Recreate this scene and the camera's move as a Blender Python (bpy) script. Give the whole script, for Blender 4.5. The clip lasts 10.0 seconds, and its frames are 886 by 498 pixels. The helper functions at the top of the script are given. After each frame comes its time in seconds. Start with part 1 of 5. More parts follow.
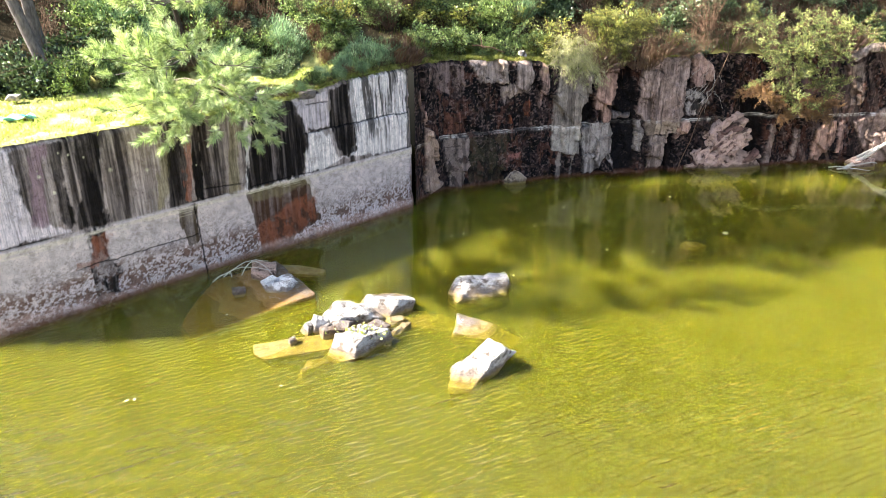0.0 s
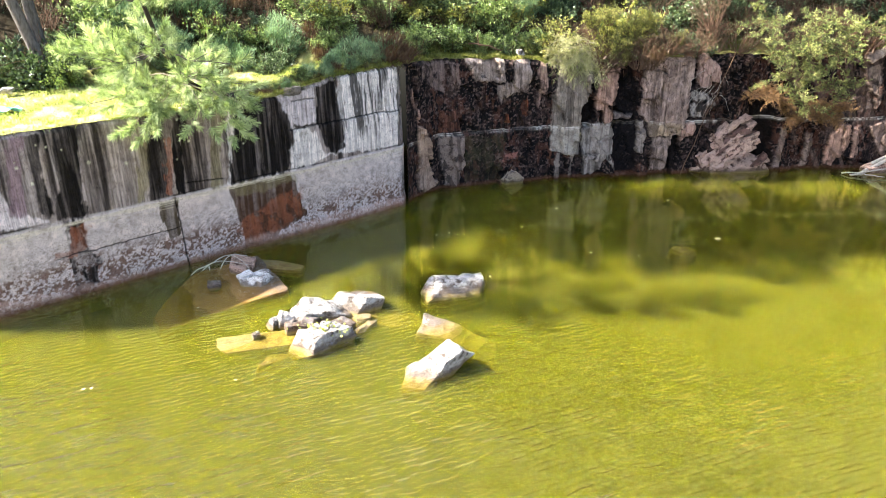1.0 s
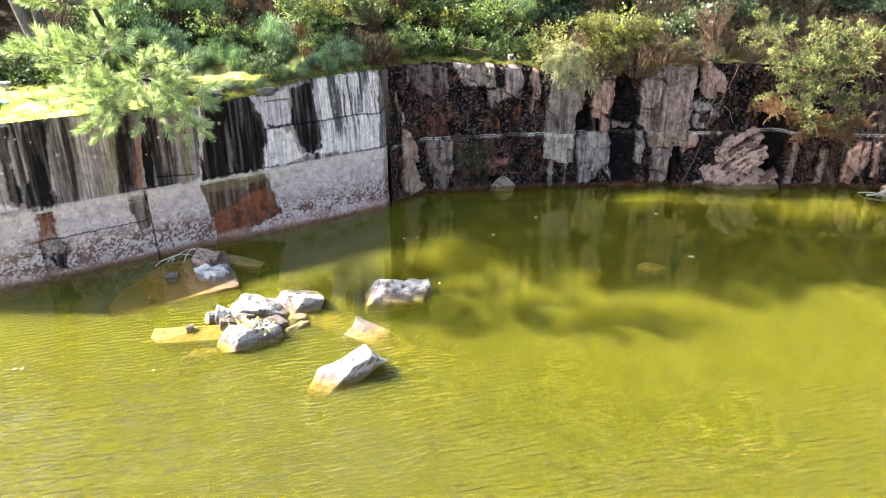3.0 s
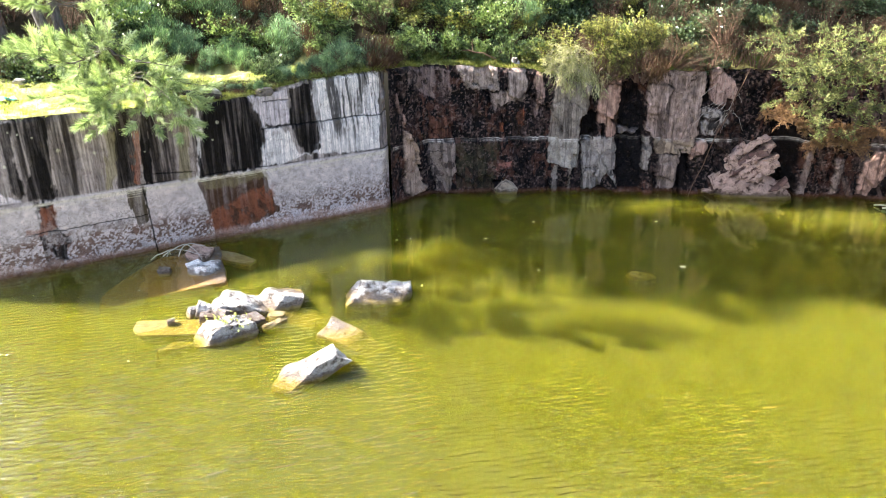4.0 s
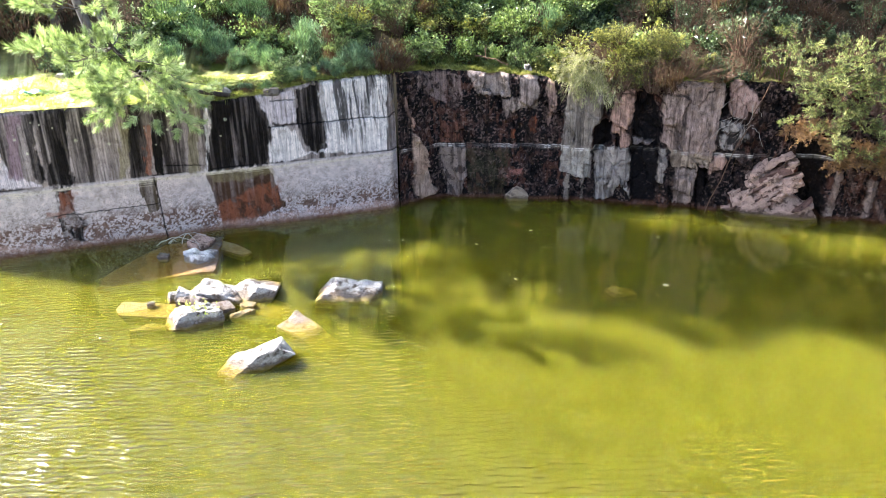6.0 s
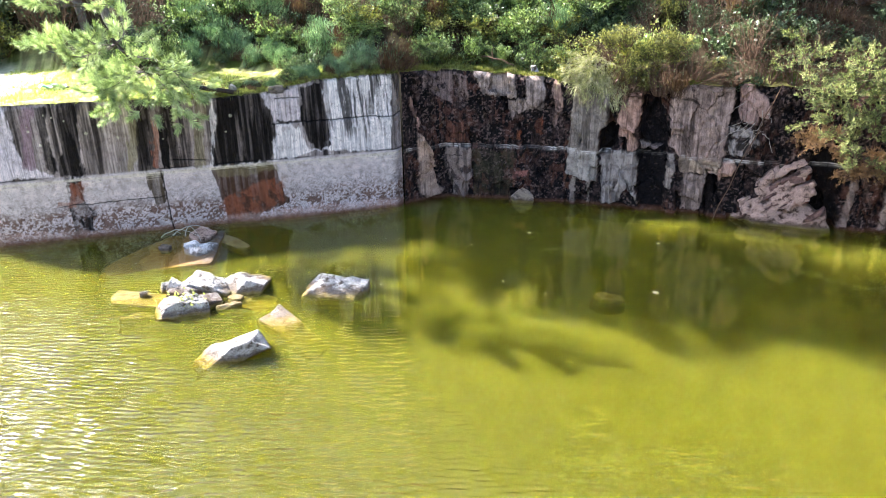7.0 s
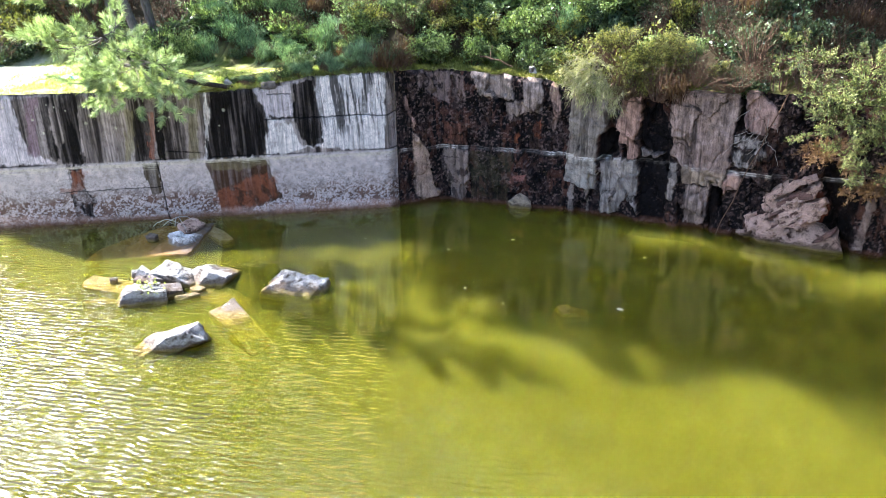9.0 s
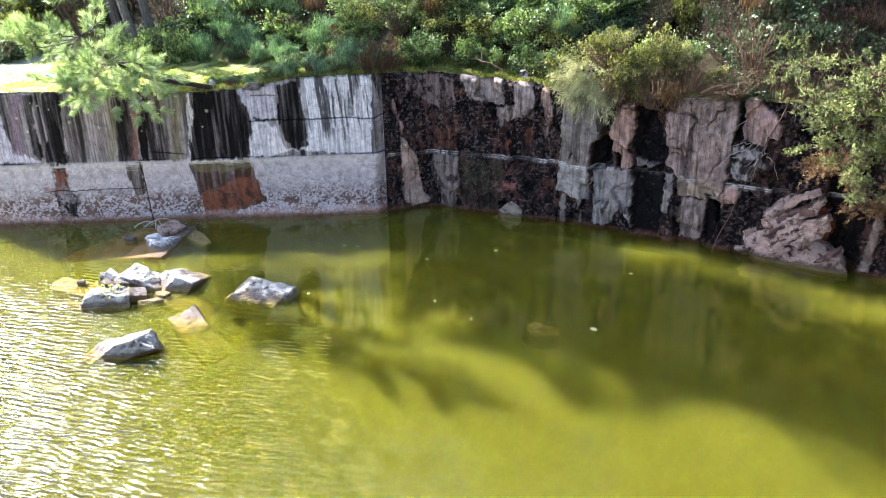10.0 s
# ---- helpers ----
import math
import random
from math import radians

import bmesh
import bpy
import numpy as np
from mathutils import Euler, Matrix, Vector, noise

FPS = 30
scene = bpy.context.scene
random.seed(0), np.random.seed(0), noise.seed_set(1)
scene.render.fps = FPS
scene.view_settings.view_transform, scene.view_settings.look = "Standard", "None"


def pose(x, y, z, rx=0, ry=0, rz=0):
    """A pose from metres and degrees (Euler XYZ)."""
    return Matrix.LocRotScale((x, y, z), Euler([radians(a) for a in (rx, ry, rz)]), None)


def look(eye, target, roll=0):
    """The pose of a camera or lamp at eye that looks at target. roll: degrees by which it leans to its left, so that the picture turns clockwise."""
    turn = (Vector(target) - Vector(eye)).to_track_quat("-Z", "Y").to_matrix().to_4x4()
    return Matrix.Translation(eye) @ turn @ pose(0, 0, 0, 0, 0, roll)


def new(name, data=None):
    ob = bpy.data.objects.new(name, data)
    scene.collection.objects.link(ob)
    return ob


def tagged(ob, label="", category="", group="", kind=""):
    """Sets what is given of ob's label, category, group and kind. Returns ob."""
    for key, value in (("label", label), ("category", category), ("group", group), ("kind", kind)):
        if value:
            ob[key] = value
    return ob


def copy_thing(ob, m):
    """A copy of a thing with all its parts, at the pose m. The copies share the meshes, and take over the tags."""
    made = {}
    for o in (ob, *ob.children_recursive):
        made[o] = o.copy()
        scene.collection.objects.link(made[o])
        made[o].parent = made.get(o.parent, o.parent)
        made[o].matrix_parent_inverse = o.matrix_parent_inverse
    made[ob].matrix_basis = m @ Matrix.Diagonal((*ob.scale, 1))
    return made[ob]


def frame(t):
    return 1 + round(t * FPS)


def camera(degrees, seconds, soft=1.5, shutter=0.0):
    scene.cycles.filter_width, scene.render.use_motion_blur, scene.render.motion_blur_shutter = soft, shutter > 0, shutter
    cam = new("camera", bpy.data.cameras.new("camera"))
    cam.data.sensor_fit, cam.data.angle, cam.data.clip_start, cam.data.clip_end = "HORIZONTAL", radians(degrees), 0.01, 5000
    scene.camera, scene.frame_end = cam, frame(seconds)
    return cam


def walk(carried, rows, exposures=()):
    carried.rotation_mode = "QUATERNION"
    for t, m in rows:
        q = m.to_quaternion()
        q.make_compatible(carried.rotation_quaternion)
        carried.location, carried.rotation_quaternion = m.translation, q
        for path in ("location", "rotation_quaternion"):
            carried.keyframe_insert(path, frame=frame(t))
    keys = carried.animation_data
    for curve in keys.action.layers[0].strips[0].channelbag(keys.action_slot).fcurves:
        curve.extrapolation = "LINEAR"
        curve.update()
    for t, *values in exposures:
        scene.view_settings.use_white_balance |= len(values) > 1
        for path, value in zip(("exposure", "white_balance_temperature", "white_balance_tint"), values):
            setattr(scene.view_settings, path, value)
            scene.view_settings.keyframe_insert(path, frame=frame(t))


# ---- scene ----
cam = camera(61.2, 10.0, soft=0.6)
PATH = [
    (0, (-0.237, -0.638, 4.676), (-0.205, 1.195, 3.877), -0.1),
    (0.5, (0.248, -0.605, 4.669), (0.221, 1.227, 3.868), -0.1),
    (1, (0.742, -0.558, 4.661), (0.654, 1.271, 3.858), -0.2),
    (1.5, (1.232, -0.497, 4.642), (1.087, 1.329, 3.84), -0.2),
    (2, (1.711, -0.422, 4.665), (1.507, 1.398, 3.861), -0.3),
    (2.5, (2.191, -0.365, 4.711), (1.93, 1.447, 3.905), -0.3),
    (4, (3.643, -0.09, 4.808), (3.185, 1.681, 3.999), -0.4),
    (4.5, (4.123, 0.023, 4.84), (3.588, 1.772, 4.031), -0.5),
    (5, (4.605, 0.145, 4.872), (3.998, 1.87, 4.063), -0.5),
    (5.5, (5.055, 0.28, 4.889), (4.387, 1.983, 4.082), -0.6),
    (7, (6.414, 0.87, 4.882), (5.547, 2.482, 4.078), -0.8),
    (7.5, (6.834, 1.12, 4.863), (5.905, 2.699, 4.06), -0.9),
    (8, (7.224, 1.367, 4.824), (6.241, 2.915, 4.025), -0.8),
    (8.5, (7.612, 1.718, 4.795), (6.573, 3.229, 3.997), -1.0),
    (9, (7.928, 2.126, 4.744), (6.839, 3.604, 3.951), -1.1),
    (9.5, (8.211, 2.607, 4.696), (7.075, 4.051, 3.907), -1.1),
    (10, (8.426, 3.124, 4.657), (7.245, 4.533, 3.87), -1.1),
]
walk(cam, [(t, look(eye, target, roll)) for t, eye, target, roll in PATH], [(0.0, 2.74, 6700.0, 11.5), (5.0, 2.82, 6450.0, 12.5), (10.0, 2.70, 5900.0, 13.5)])

# ---- light ----
SUN_AZIMUTH, SUN_ELEVATION = 265.4, 40.0
world = bpy.data.worlds.new("sky")
scene.world = world
world.use_nodes = True
_n = world.node_tree.nodes
_sky = _n.new("ShaderNodeTexSky")
_sky.sky_type = 'NISHITA'
_sky.sun_disc = False
_sky.sun_elevation = radians(SUN_ELEVATION)
_sky.sun_rotation = radians(SUN_AZIMUTH)
_sky.air_density, _sky.dust_density, _sky.ozone_density = 1.1, 3.0, 3.0
_n["Background"].inputs["Strength"].default_value = 0.11
world.node_tree.links.new(_sky.outputs[0], _n["Background"].inputs["Color"])
sun_data = bpy.data.lights.new("sun", "SUN")
sun_data.energy, sun_data.angle, sun_data.color = 5.0, radians(0.9), (1.0, 0.97, 0.93)
sun = new("sun", sun_data)
_a, _e = radians(SUN_AZIMUTH), radians(SUN_ELEVATION)
SUN_DIR = Vector((math.sin(_a) * math.cos(_e), math.cos(_a) * math.cos(_e), math.sin(_e)))
sun.matrix_world = look(SUN_DIR * 60, (0, 0, 0))


# ---- number helpers ----
_table = np.random.RandomState(7).rand(8192)


def lattice(ix, iy, seed):
    return _table[(ix * 7349 + iy * 9151 + seed * 3571 + (ix * iy) % 97 * 13) % 8192]


def vnoise(x, y, seed=0):
    """Smooth value noise, 0 to 1, over arrays."""
    ix, iy = np.floor(x).astype(np.int64), np.floor(y).astype(np.int64)
    fx, fy = x - ix, y - iy
    fx, fy = fx * fx * (3 - 2 * fx), fy * fy * (3 - 2 * fy)
    a, b = lattice(ix, iy, seed), lattice(ix + 1, iy, seed)
    c, d = lattice(ix, iy + 1, seed), lattice(ix + 1, iy + 1, seed)
    return (a + (b - a) * fx) * (1 - fy) + (c + (d - c) * fx) * fy


def fbm(x, y, octaves=4, seed=0):
    total, amp, norm = 0.0, 1.0, 0.0
    for i in range(octaves):
        total = total + amp * vnoise(x * 2.03 ** i + 17 * i, y * 2.03 ** i - 11 * i, seed + i)
        norm += amp
        amp *= 0.52
    return total / norm


def step(a, b, x):
    t = np.clip((x - a) / (b - a), 0, 1)
    return t * t * (3 - 2 * t)


def polygon_distance(u, z, pts):
    """Signed distance to a closed outline, negative inside."""
    best = np.full(u.shape, 1e9)
    inside = np.zeros(u.shape, bool)
    for (x0, y0), (x1, y1) in zip(pts, pts[1:] + pts[:1]):
        dx, dy = x1 - x0, y1 - y0
        t = np.clip(((u - x0) * dx + (z - y0) * dy) / (dx * dx + dy * dy + 1e-9), 0, 1)
        best = np.minimum(best, np.hypot(u - x0 - t * dx, z - y0 - t * dy))
        cross = ((y0 > z) != (y1 > z)) & (u < dx * (z - y0) / (dy if abs(dy) > 1e-9 else 1e-9) + x0)
        inside ^= cross
    return np.where(inside, -best, best)


def mesh_of(name, verts, faces, smooth=True):
    """A mesh from numpy vertices and equal-sided faces."""
    me = bpy.data.meshes.new(name)
    verts, faces = np.asarray(verts, np.float32), np.asarray(faces, np.int32)
    k = faces.shape[1]
    me.vertices.add(len(verts))
    me.vertices.foreach_set("co", verts.ravel())
    me.loops.add(faces.size)
    me.loops.foreach_set("vertex_index", faces.ravel())
    me.polygons.add(len(faces))
    me.polygons.foreach_set("loop_start", np.arange(0, faces.size, k, dtype=np.int32))
    me.polygons.foreach_set("use_smooth", np.full(len(faces), smooth))
    me.update(calc_edges=True)
    return me


def grid_faces(rows, cols):
    i = np.arange((rows - 1) * (cols - 1))
    a = i // (cols - 1) * cols + i % (cols - 1)
    return np.stack([a, a + 1, a + cols + 1, a + cols], 1)


def part(name, me, material, parent=None, label=""):
    """Links a mesh (or a bmesh) as one object under a thing or a part."""
    if isinstance(me, bmesh.types.BMesh):
        bm, me = me, bpy.data.meshes.new(name)
        bm.to_mesh(me)
        bm.free()
    if material and not me.materials:
        me.materials.append(material)
    ob = new(name, me)
    ob.parent = parent
    return tagged(ob, label)


def tube(points, radii, sides=6):
    """Vertices and quads of a tube along points."""
    pts = [Vector(p) for p in points]
    verts, faces = [], []
    for i, p in enumerate(pts):
        d = (pts[min(i + 1, len(pts) - 1)] - pts[max(i - 1, 0)]).normalized()
        side = d.cross(Vector((0.31, 0.17, 0.93))).normalized()
        other = d.cross(side)
        for k in range(sides):
            a = 2 * math.pi * k / sides
            verts.append(tuple(p + (side * math.cos(a) + other * math.sin(a)) * radii[i]))
    for i in range(len(pts) - 1):
        for k in range(sides):
            faces.append((i * sides + k, i * sides + (k + 1) % sides, (i + 1) * sides + (k + 1) % sides, (i + 1) * sides + k))
    return verts, faces


def joined(pieces):
    """Several (verts, faces) in one."""
    verts, faces, n = [], [], 0
    for v, f in pieces:
        verts.extend(v)
        faces.extend(tuple(i + n for i in q) for q in f)
        n += len(v)
    return verts, faces


def bent(a, b, sag, rng, n=6, wobble=0.03):
    """Points from a to b along a bow."""
    a, b = Vector(a), Vector(b)
    out = []
    for i in range(n):
        t = i / (n - 1)
        p = a.lerp(b, t) + Vector((0, 0, sag * 4 * t * (1 - t)))
        if 0 < i < n - 1:
            p += Vector((rng.uniform(-1, 1), rng.uniform(-1, 1), rng.uniform(-1, 1))) * wobble
        out.append(p)
    return out


# ---- materials ----
LEDGE = 1.06
class Nodes:
    """Short writing for a node material."""

    def __init__(self, name):
        self.mat = bpy.data.materials.new(name)
        self.mat.use_nodes = True
        self.tree = self.mat.node_tree
        self.bsdf = self.tree.nodes["Principled BSDF"]
        self.out = self.tree.nodes["Material Output"]

    def node(self, kind, **inputs):
        n = self.tree.nodes.new("ShaderNode" + kind)
        for k, v in inputs.items():
            self.set(n, k, v)
        return n

    def set(self, n, key, v):
        sock = n.inputs[int(key[1:])] if key[0] == "i" and key[1:].isdigit() else n.inputs[key.replace("_", " ")]
        if hasattr(v, "is_output"):
            self.tree.links.new(v, sock)
        else:
            sock.default_value = v

    def position(self, scale=(1, 1, 1)):
        g = self.node("NewGeometry")
        m = self.node("Mapping", Vector=g.outputs["Position"], Scale=scale)
        return m.outputs[0]

    def noise(self, vec, scale, detail=4.0, rough=0.55):
        return self.node("TexNoise", Vector=vec, Scale=scale, Detail=detail, Roughness=rough).outputs["Fac"]

    def ramp(self, fac, stops):
        r = self.node("ValToRGB", Fac=fac)
        e = r.color_ramp.elements
        while len(e) < len(stops):
            e.new(0.5)
        for el, (pos, col) in zip(e, stops):
            el.position = pos
            el.color = (*col, 1) if len(col) == 3 else col
        return r.outputs["Color"]

    def grey(self, fac, a, b, lo=0.0, hi=1.0):
        m = self.node("MapRange", i0=fac, i1=a, i2=b, i3=lo, i4=hi)
        return m.outputs[0]

    def mix(self, fac, a, b, mode="MIX"):
        m = self.tree.nodes.new("ShaderNodeMix")
        m.data_type, m.blend_type = "RGBA", mode
        for sock, v in ((m.inputs[0], fac), (m.inputs[6], a), (m.inputs[7], b)):
            if hasattr(v, "is_output"):
                self.tree.links.new(v, sock)
            else:
                sock.default_value = v if not isinstance(v, tuple) or len(v) == 4 else (*v, 1)
        return m.outputs[2]

    def math(self, op, a, b=0.0):
        m = self.tree.nodes.new("ShaderNodeMath")
        m.operation = op
        self.set(m, "i0", a)
        self.set(m, "i1", b)
        return m.outputs[0]

    def bump(self, height, strength, distance):
        return self.node("Bump", Height=height, Strength=strength, Distance=distance).outputs[0]

    def finish(self, color, rough=0.85, normal=None, spec=0.3):
        self.set(self.bsdf, "Base_Color", color)
        self.set(self.bsdf, "Roughness", rough)
        self.set(self.bsdf, "Specular_IOR_Level", spec)
        if normal is not None:
            self.set(self.bsdf, "Normal", normal)
        return self.mat


def stained_rock():
    m = Nodes("weathered_granite")
    col = m.tree.nodes.new("ShaderNodeAttribute")
    col.attribute_name = "stain"
    p = m.position()
    runs, hair = m.noise(m.position((1, 1, 0.05)), 20, 5, 0.75), m.noise(m.position((1, 1, 0.025)), 60, 3, 0.6)
    fine, coarse = m.noise(p, 85, 4, 0.75), m.noise(p, 9, 6, 0.7)
    c = m.mix(1.0, col.outputs["Color"], m.ramp(fine, [(0.36, (0.26, 0.23, 0.22)), (0.43, (0.92, 0.91, 0.90)), (0.60, (1.08, 1.08, 1.07)), (0.68, (1.40, 1.39, 1.37))]), "MULTIPLY")
    c = m.mix(1.0, c, m.ramp(coarse, [(0.33, (0.66, 0.62, 0.60)), (0.50, (1.0, 0.99, 0.98)), (0.68, (1.22, 1.20, 1.18))]), "MULTIPLY")
    over = m.grey(m.node("SeparateXYZ", Vector=p).outputs["Z"], LEDGE - 0.01, LEDGE + 0.03)
    streaks = m.mix(1.0, m.ramp(runs, [(0.36, (0.55, 0.54, 0.53)), (0.50, (1.0, 1.0, 1.0)), (0.64, (1.28, 1.27, 1.26))]), m.ramp(hair, [(0.38, (0.84, 0.83, 0.82)), (0.47, (1.0, 1.0, 1.0)), (0.64, (1.10, 1.10, 1.10))]), "MULTIPLY")
    c = m.mix(over, c, m.mix(1.0, c, streaks, "MULTIPLY"))
    h = m.math("ADD", m.math("MULTIPLY", fine, 0.4), coarse)
    return m.finish(c, 0.95, m.bump(h, 0.8, 0.03), 0.08)


def granite(name, light, dark, skin=((0.15, 0.10, 0.035), (0.34, 0.26, 0.10))):
    """Broken granite, with an ochre skin of algae where it stands in the water."""
    m = Nodes(name)
    p = m.position()
    fine, coarse = m.noise(p, 80, 4, 0.75), m.noise(p, 9, 6, 0.7)
    c = m.ramp(coarse, [(0.37, dark), (0.49, light), (0.70, tuple(v * 1.18 for v in light))])
    c = m.mix(1.0, c, m.ramp(fine, [(0.34, (0.35, 0.34, 0.33)), (0.46, (0.95, 0.95, 0.95)), (0.68, (1.35, 1.35, 1.35))]), "MULTIPLY")
    c = m.mix(m.grey(m.noise(p, 3.2, 5, 0.7), 0.52, 0.68, 0.0, 0.45), c, dark)
    z = m.node("SeparateXYZ", Vector=p).outputs["Z"]
    edge = m.math("ADD", z, m.math("MULTIPLY", m.math("SUBTRACT", coarse, 0.5), 0.10))
    tide = m.grey(m.math("ADD", z, m.math("MULTIPLY", m.math("SUBTRACT", m.noise(p, 6, 5, 0.7), 0.5), 0.30)), 0.105, 0.05, 0.0, 0.80)
    c = m.mix(tide, c, m.mix(1.0, (0.095, 0.062, 0.038), m.ramp(fine, [(0.35, (0.4, 0.4, 0.4)), (0.65, (1.6, 1.6, 1.6))]), "MULTIPLY"))
    wet = m.grey(edge, 0.035, -0.005)
    c = m.mix(wet, c, m.ramp(coarse, [(0.3, skin[0]), (0.7, skin[1])]))
    h = m.math("ADD", m.math("MULTIPLY", fine, 0.35), m.math("ADD", m.math("MULTIPLY", coarse, 0.6), m.math("MULTIPLY", m.noise(p, 34, 4, 0.6), 0.5)))
    return m.finish(c, 0.92, m.bump(h, 1.0, 0.05), 0.12)


def leafy(name, stops, through_light=0.35, rough=0.5):
    """Leaves whose tint differs leaf by leaf and plant by plant."""
    m = Nodes(name)
    g = m.node("NewGeometry")
    info = m.node("ObjectInfo")
    f = m.math("ADD", m.math("MULTIPLY", g.outputs["Random Per Island"], 0.55), m.math("MULTIPLY", info.outputs["Random"], 0.15))
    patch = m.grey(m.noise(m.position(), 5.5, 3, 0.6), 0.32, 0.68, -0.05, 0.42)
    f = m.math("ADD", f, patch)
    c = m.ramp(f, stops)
    m.finish(c, rough, None, 0.35)
    t = m.node("BsdfTranslucent", Color=m.mix(1.0, c, (1.0, 1.1, 0.55), "MULTIPLY"))
    mix = m.node("MixShader", i0=through_light, i1=m.bsdf.outputs[0], i2=t.outputs[0])
    m.set(m.out, "Surface", mix.outputs[0])
    return m.mat


def bark(name, a, b, scale=30):
    m = Nodes(name)
    p = m.position((1, 1, 0.3))
    n = m.noise(p, scale, 5, 0.65)
    return m.finish(m.ramp(n, [(0.3, a), (0.7, b)]), 0.9, m.bump(n, 0.8, 0.02), 0.2)


def ground_material():
    m = Nodes("grassy_ground")
    p = m.position()
    col = m.tree.nodes.new("ShaderNodeAttribute")
    col.attribute_name = "cover"
    fine, mid = m.noise(p, 60, 5, 0.7), m.noise(p, 4.5, 5, 0.6)
    c = m.mix(1.0, col.outputs["Color"], m.ramp(fine, [(0.3, (0.5, 0.55, 0.45)), (0.7, (1.35, 1.3, 1.2))]), "MULTIPLY")
    c = m.mix(1.0, c, m.ramp(mid, [(0.3, (0.7, 0.78, 0.65)), (0.7, (1.25, 1.2, 1.1))]), "MULTIPLY")
    return m.finish(c, 0.95, m.bump(m.math("ADD", fine, mid), 0.8, 0.03), 0.15)


def water_surface():
    m = Nodes("water_surface")
    g = m.node("NewGeometry")
    pos = g.outputs["Position"]
    xyz = m.node("SeparateXYZ", Vector=pos)
    trains = []
    for turn, size, wander in ((-31, 3.6, 5.0), (-20, 4.5, 6.0)):
        turned = m.node("Mapping", Vector=pos, Rotation=(0, 0, radians(turn)))
        w = m.node("TexWave", Vector=turned.outputs[0], Scale=size, Distortion=wander, Detail=2.0)
        w.inputs["Detail Scale"].default_value = 0.7
        w.bands_direction = 'Y'
        trains.append(w.outputs["Fac"])
    for turn, scale, size in ((-26, (2.8, 10.5, 1), 1.0), (-38, (3.7, 13.0, 1), 1.0), (-10, (7.0, 21.0, 1), 1.0)):
        turned = m.node("Mapping", Vector=pos, Rotation=(0, 0, radians(turn)))
        squeezed = m.node("Mapping", Vector=turned.outputs[0], Scale=scale)
        trains.append(m.noise(squeezed.outputs[0], size, 1.0, 0.4))
    calm = m.noise(pos, 0.35, 2, 0.5)
    gust = m.grey(m.noise(pos, 1.6, 2, 0.5), 0.3, 0.7, 0.55, 1.15)
    reach = m.math("ADD", xyz.outputs["Y"], m.math("MULTIPLY", m.math("SUBTRACT", calm, 0.5), 3.0))
    spread = m.grey(reach, 8.2, 5.2, 0.02, 1.0)
    amount = m.math("MULTIPLY", spread, gust)
    swell = m.math("ADD", m.math("MULTIPLY", trains[0], 0.5), m.math("MULTIPLY", trains[1], 0.4))
    chop = m.math("ADD", m.math("ADD", m.math("MULTIPLY", trains[2], 1.9), m.math("MULTIPLY", trains[3], 1.3)), m.math("MULTIPLY", trains[4], 0.45))
    height = m.math("MULTIPLY", m.math("ADD", swell, chop), amount)
    normal = m.bump(height, 1.0, 0.020)
    facing = m.node("LayerWeight", Blend=0.5, Normal=normal).outputs["Facing"]
    gloss_part = m.math("ADD", m.math("MULTIPLY", m.math("POWER", facing, 5.0), 0.966), 0.034)
    gloss = m.node("BsdfGlossy", Color=(1, 1, 1, 1), Roughness=m.grey(spread, 0.0, 1.0, 0.03, 0.21), Normal=normal)
    clear = m.node("BsdfTransparent", Color=(0.97, 0.98, 0.93, 1))
    mix = m.node("MixShader", i0=gloss_part, i1=clear.outputs[0], i2=gloss.outputs[0])
    m.set(m.out, "Surface", mix.outputs[0])
    m.tree.nodes.remove(m.bsdf)
    return m.mat


def murk(name, density):
    """Green silt hanging in the water, which scatters the light sideways."""
    m = Nodes(name)
    p = m.position()
    n = m.noise(p, 0.8, 3, 0.5)
    m.finish(m.ramp(n, [(0.3, (0.103, 0.103, 0.0135)), (0.7, (0.116, 0.114, 0.0160))]), 1.0, None, 0.0)
    m.set(m.bsdf, "Subsurface_Weight", 1.0)
    m.set(m.bsdf, "Subsurface_Radius", (1.0, 1.0, 0.4))
    m.set(m.bsdf, "Subsurface_Scale", 0.17)
    if density < 1:
        t = m.node("BsdfTransparent", Color=(1.0, 0.97, 0.72, 1))
        m.set(m.out, "Surface", m.node("MixShader", i0=density, i1=t.outputs[0], i2=m.bsdf.outputs[0]).outputs[0])
    return m.mat


ROCK_WALL = stained_rock()
MUD_GRANITE = granite("muddy_granite", (0.30, 0.27, 0.23), (0.10, 0.08, 0.06), ((0.17, 0.095, 0.028), (0.34, 0.20, 0.068)))
GRANITE = granite("broken_granite", (0.37, 0.352, 0.322), (0.075, 0.058, 0.044))
PINK_GRANITE = granite("pink_granite", (0.46, 0.315, 0.245), (0.075, 0.042, 0.030))
DARK_PINK = granite("dark_pink_granite", (0.17, 0.10, 0.08), (0.04, 0.025, 0.02))
TAN_GRANITE = granite("tan_granite", (0.37, 0.285, 0.20), (0.13, 0.10, 0.08))
# granite whitened so stones inside the wall's shadow look sunlit
SUNLIT_TINT_GRANITE = granite("sunlit_tint_granite", (0.74, 0.72, 0.69), (0.22, 0.19, 0.16))
DARK_GRANITE = granite("dark_granite", (0.20, 0.17, 0.15), (0.07, 0.06, 0.05))
GROUND = ground_material()
BARK = bark("pine_bark", (0.015, 0.011, 0.009), (0.075, 0.055, 0.045))
GREY_BARK = bark("grey_bark", (0.055, 0.045, 0.040), (0.17, 0.145, 0.13))
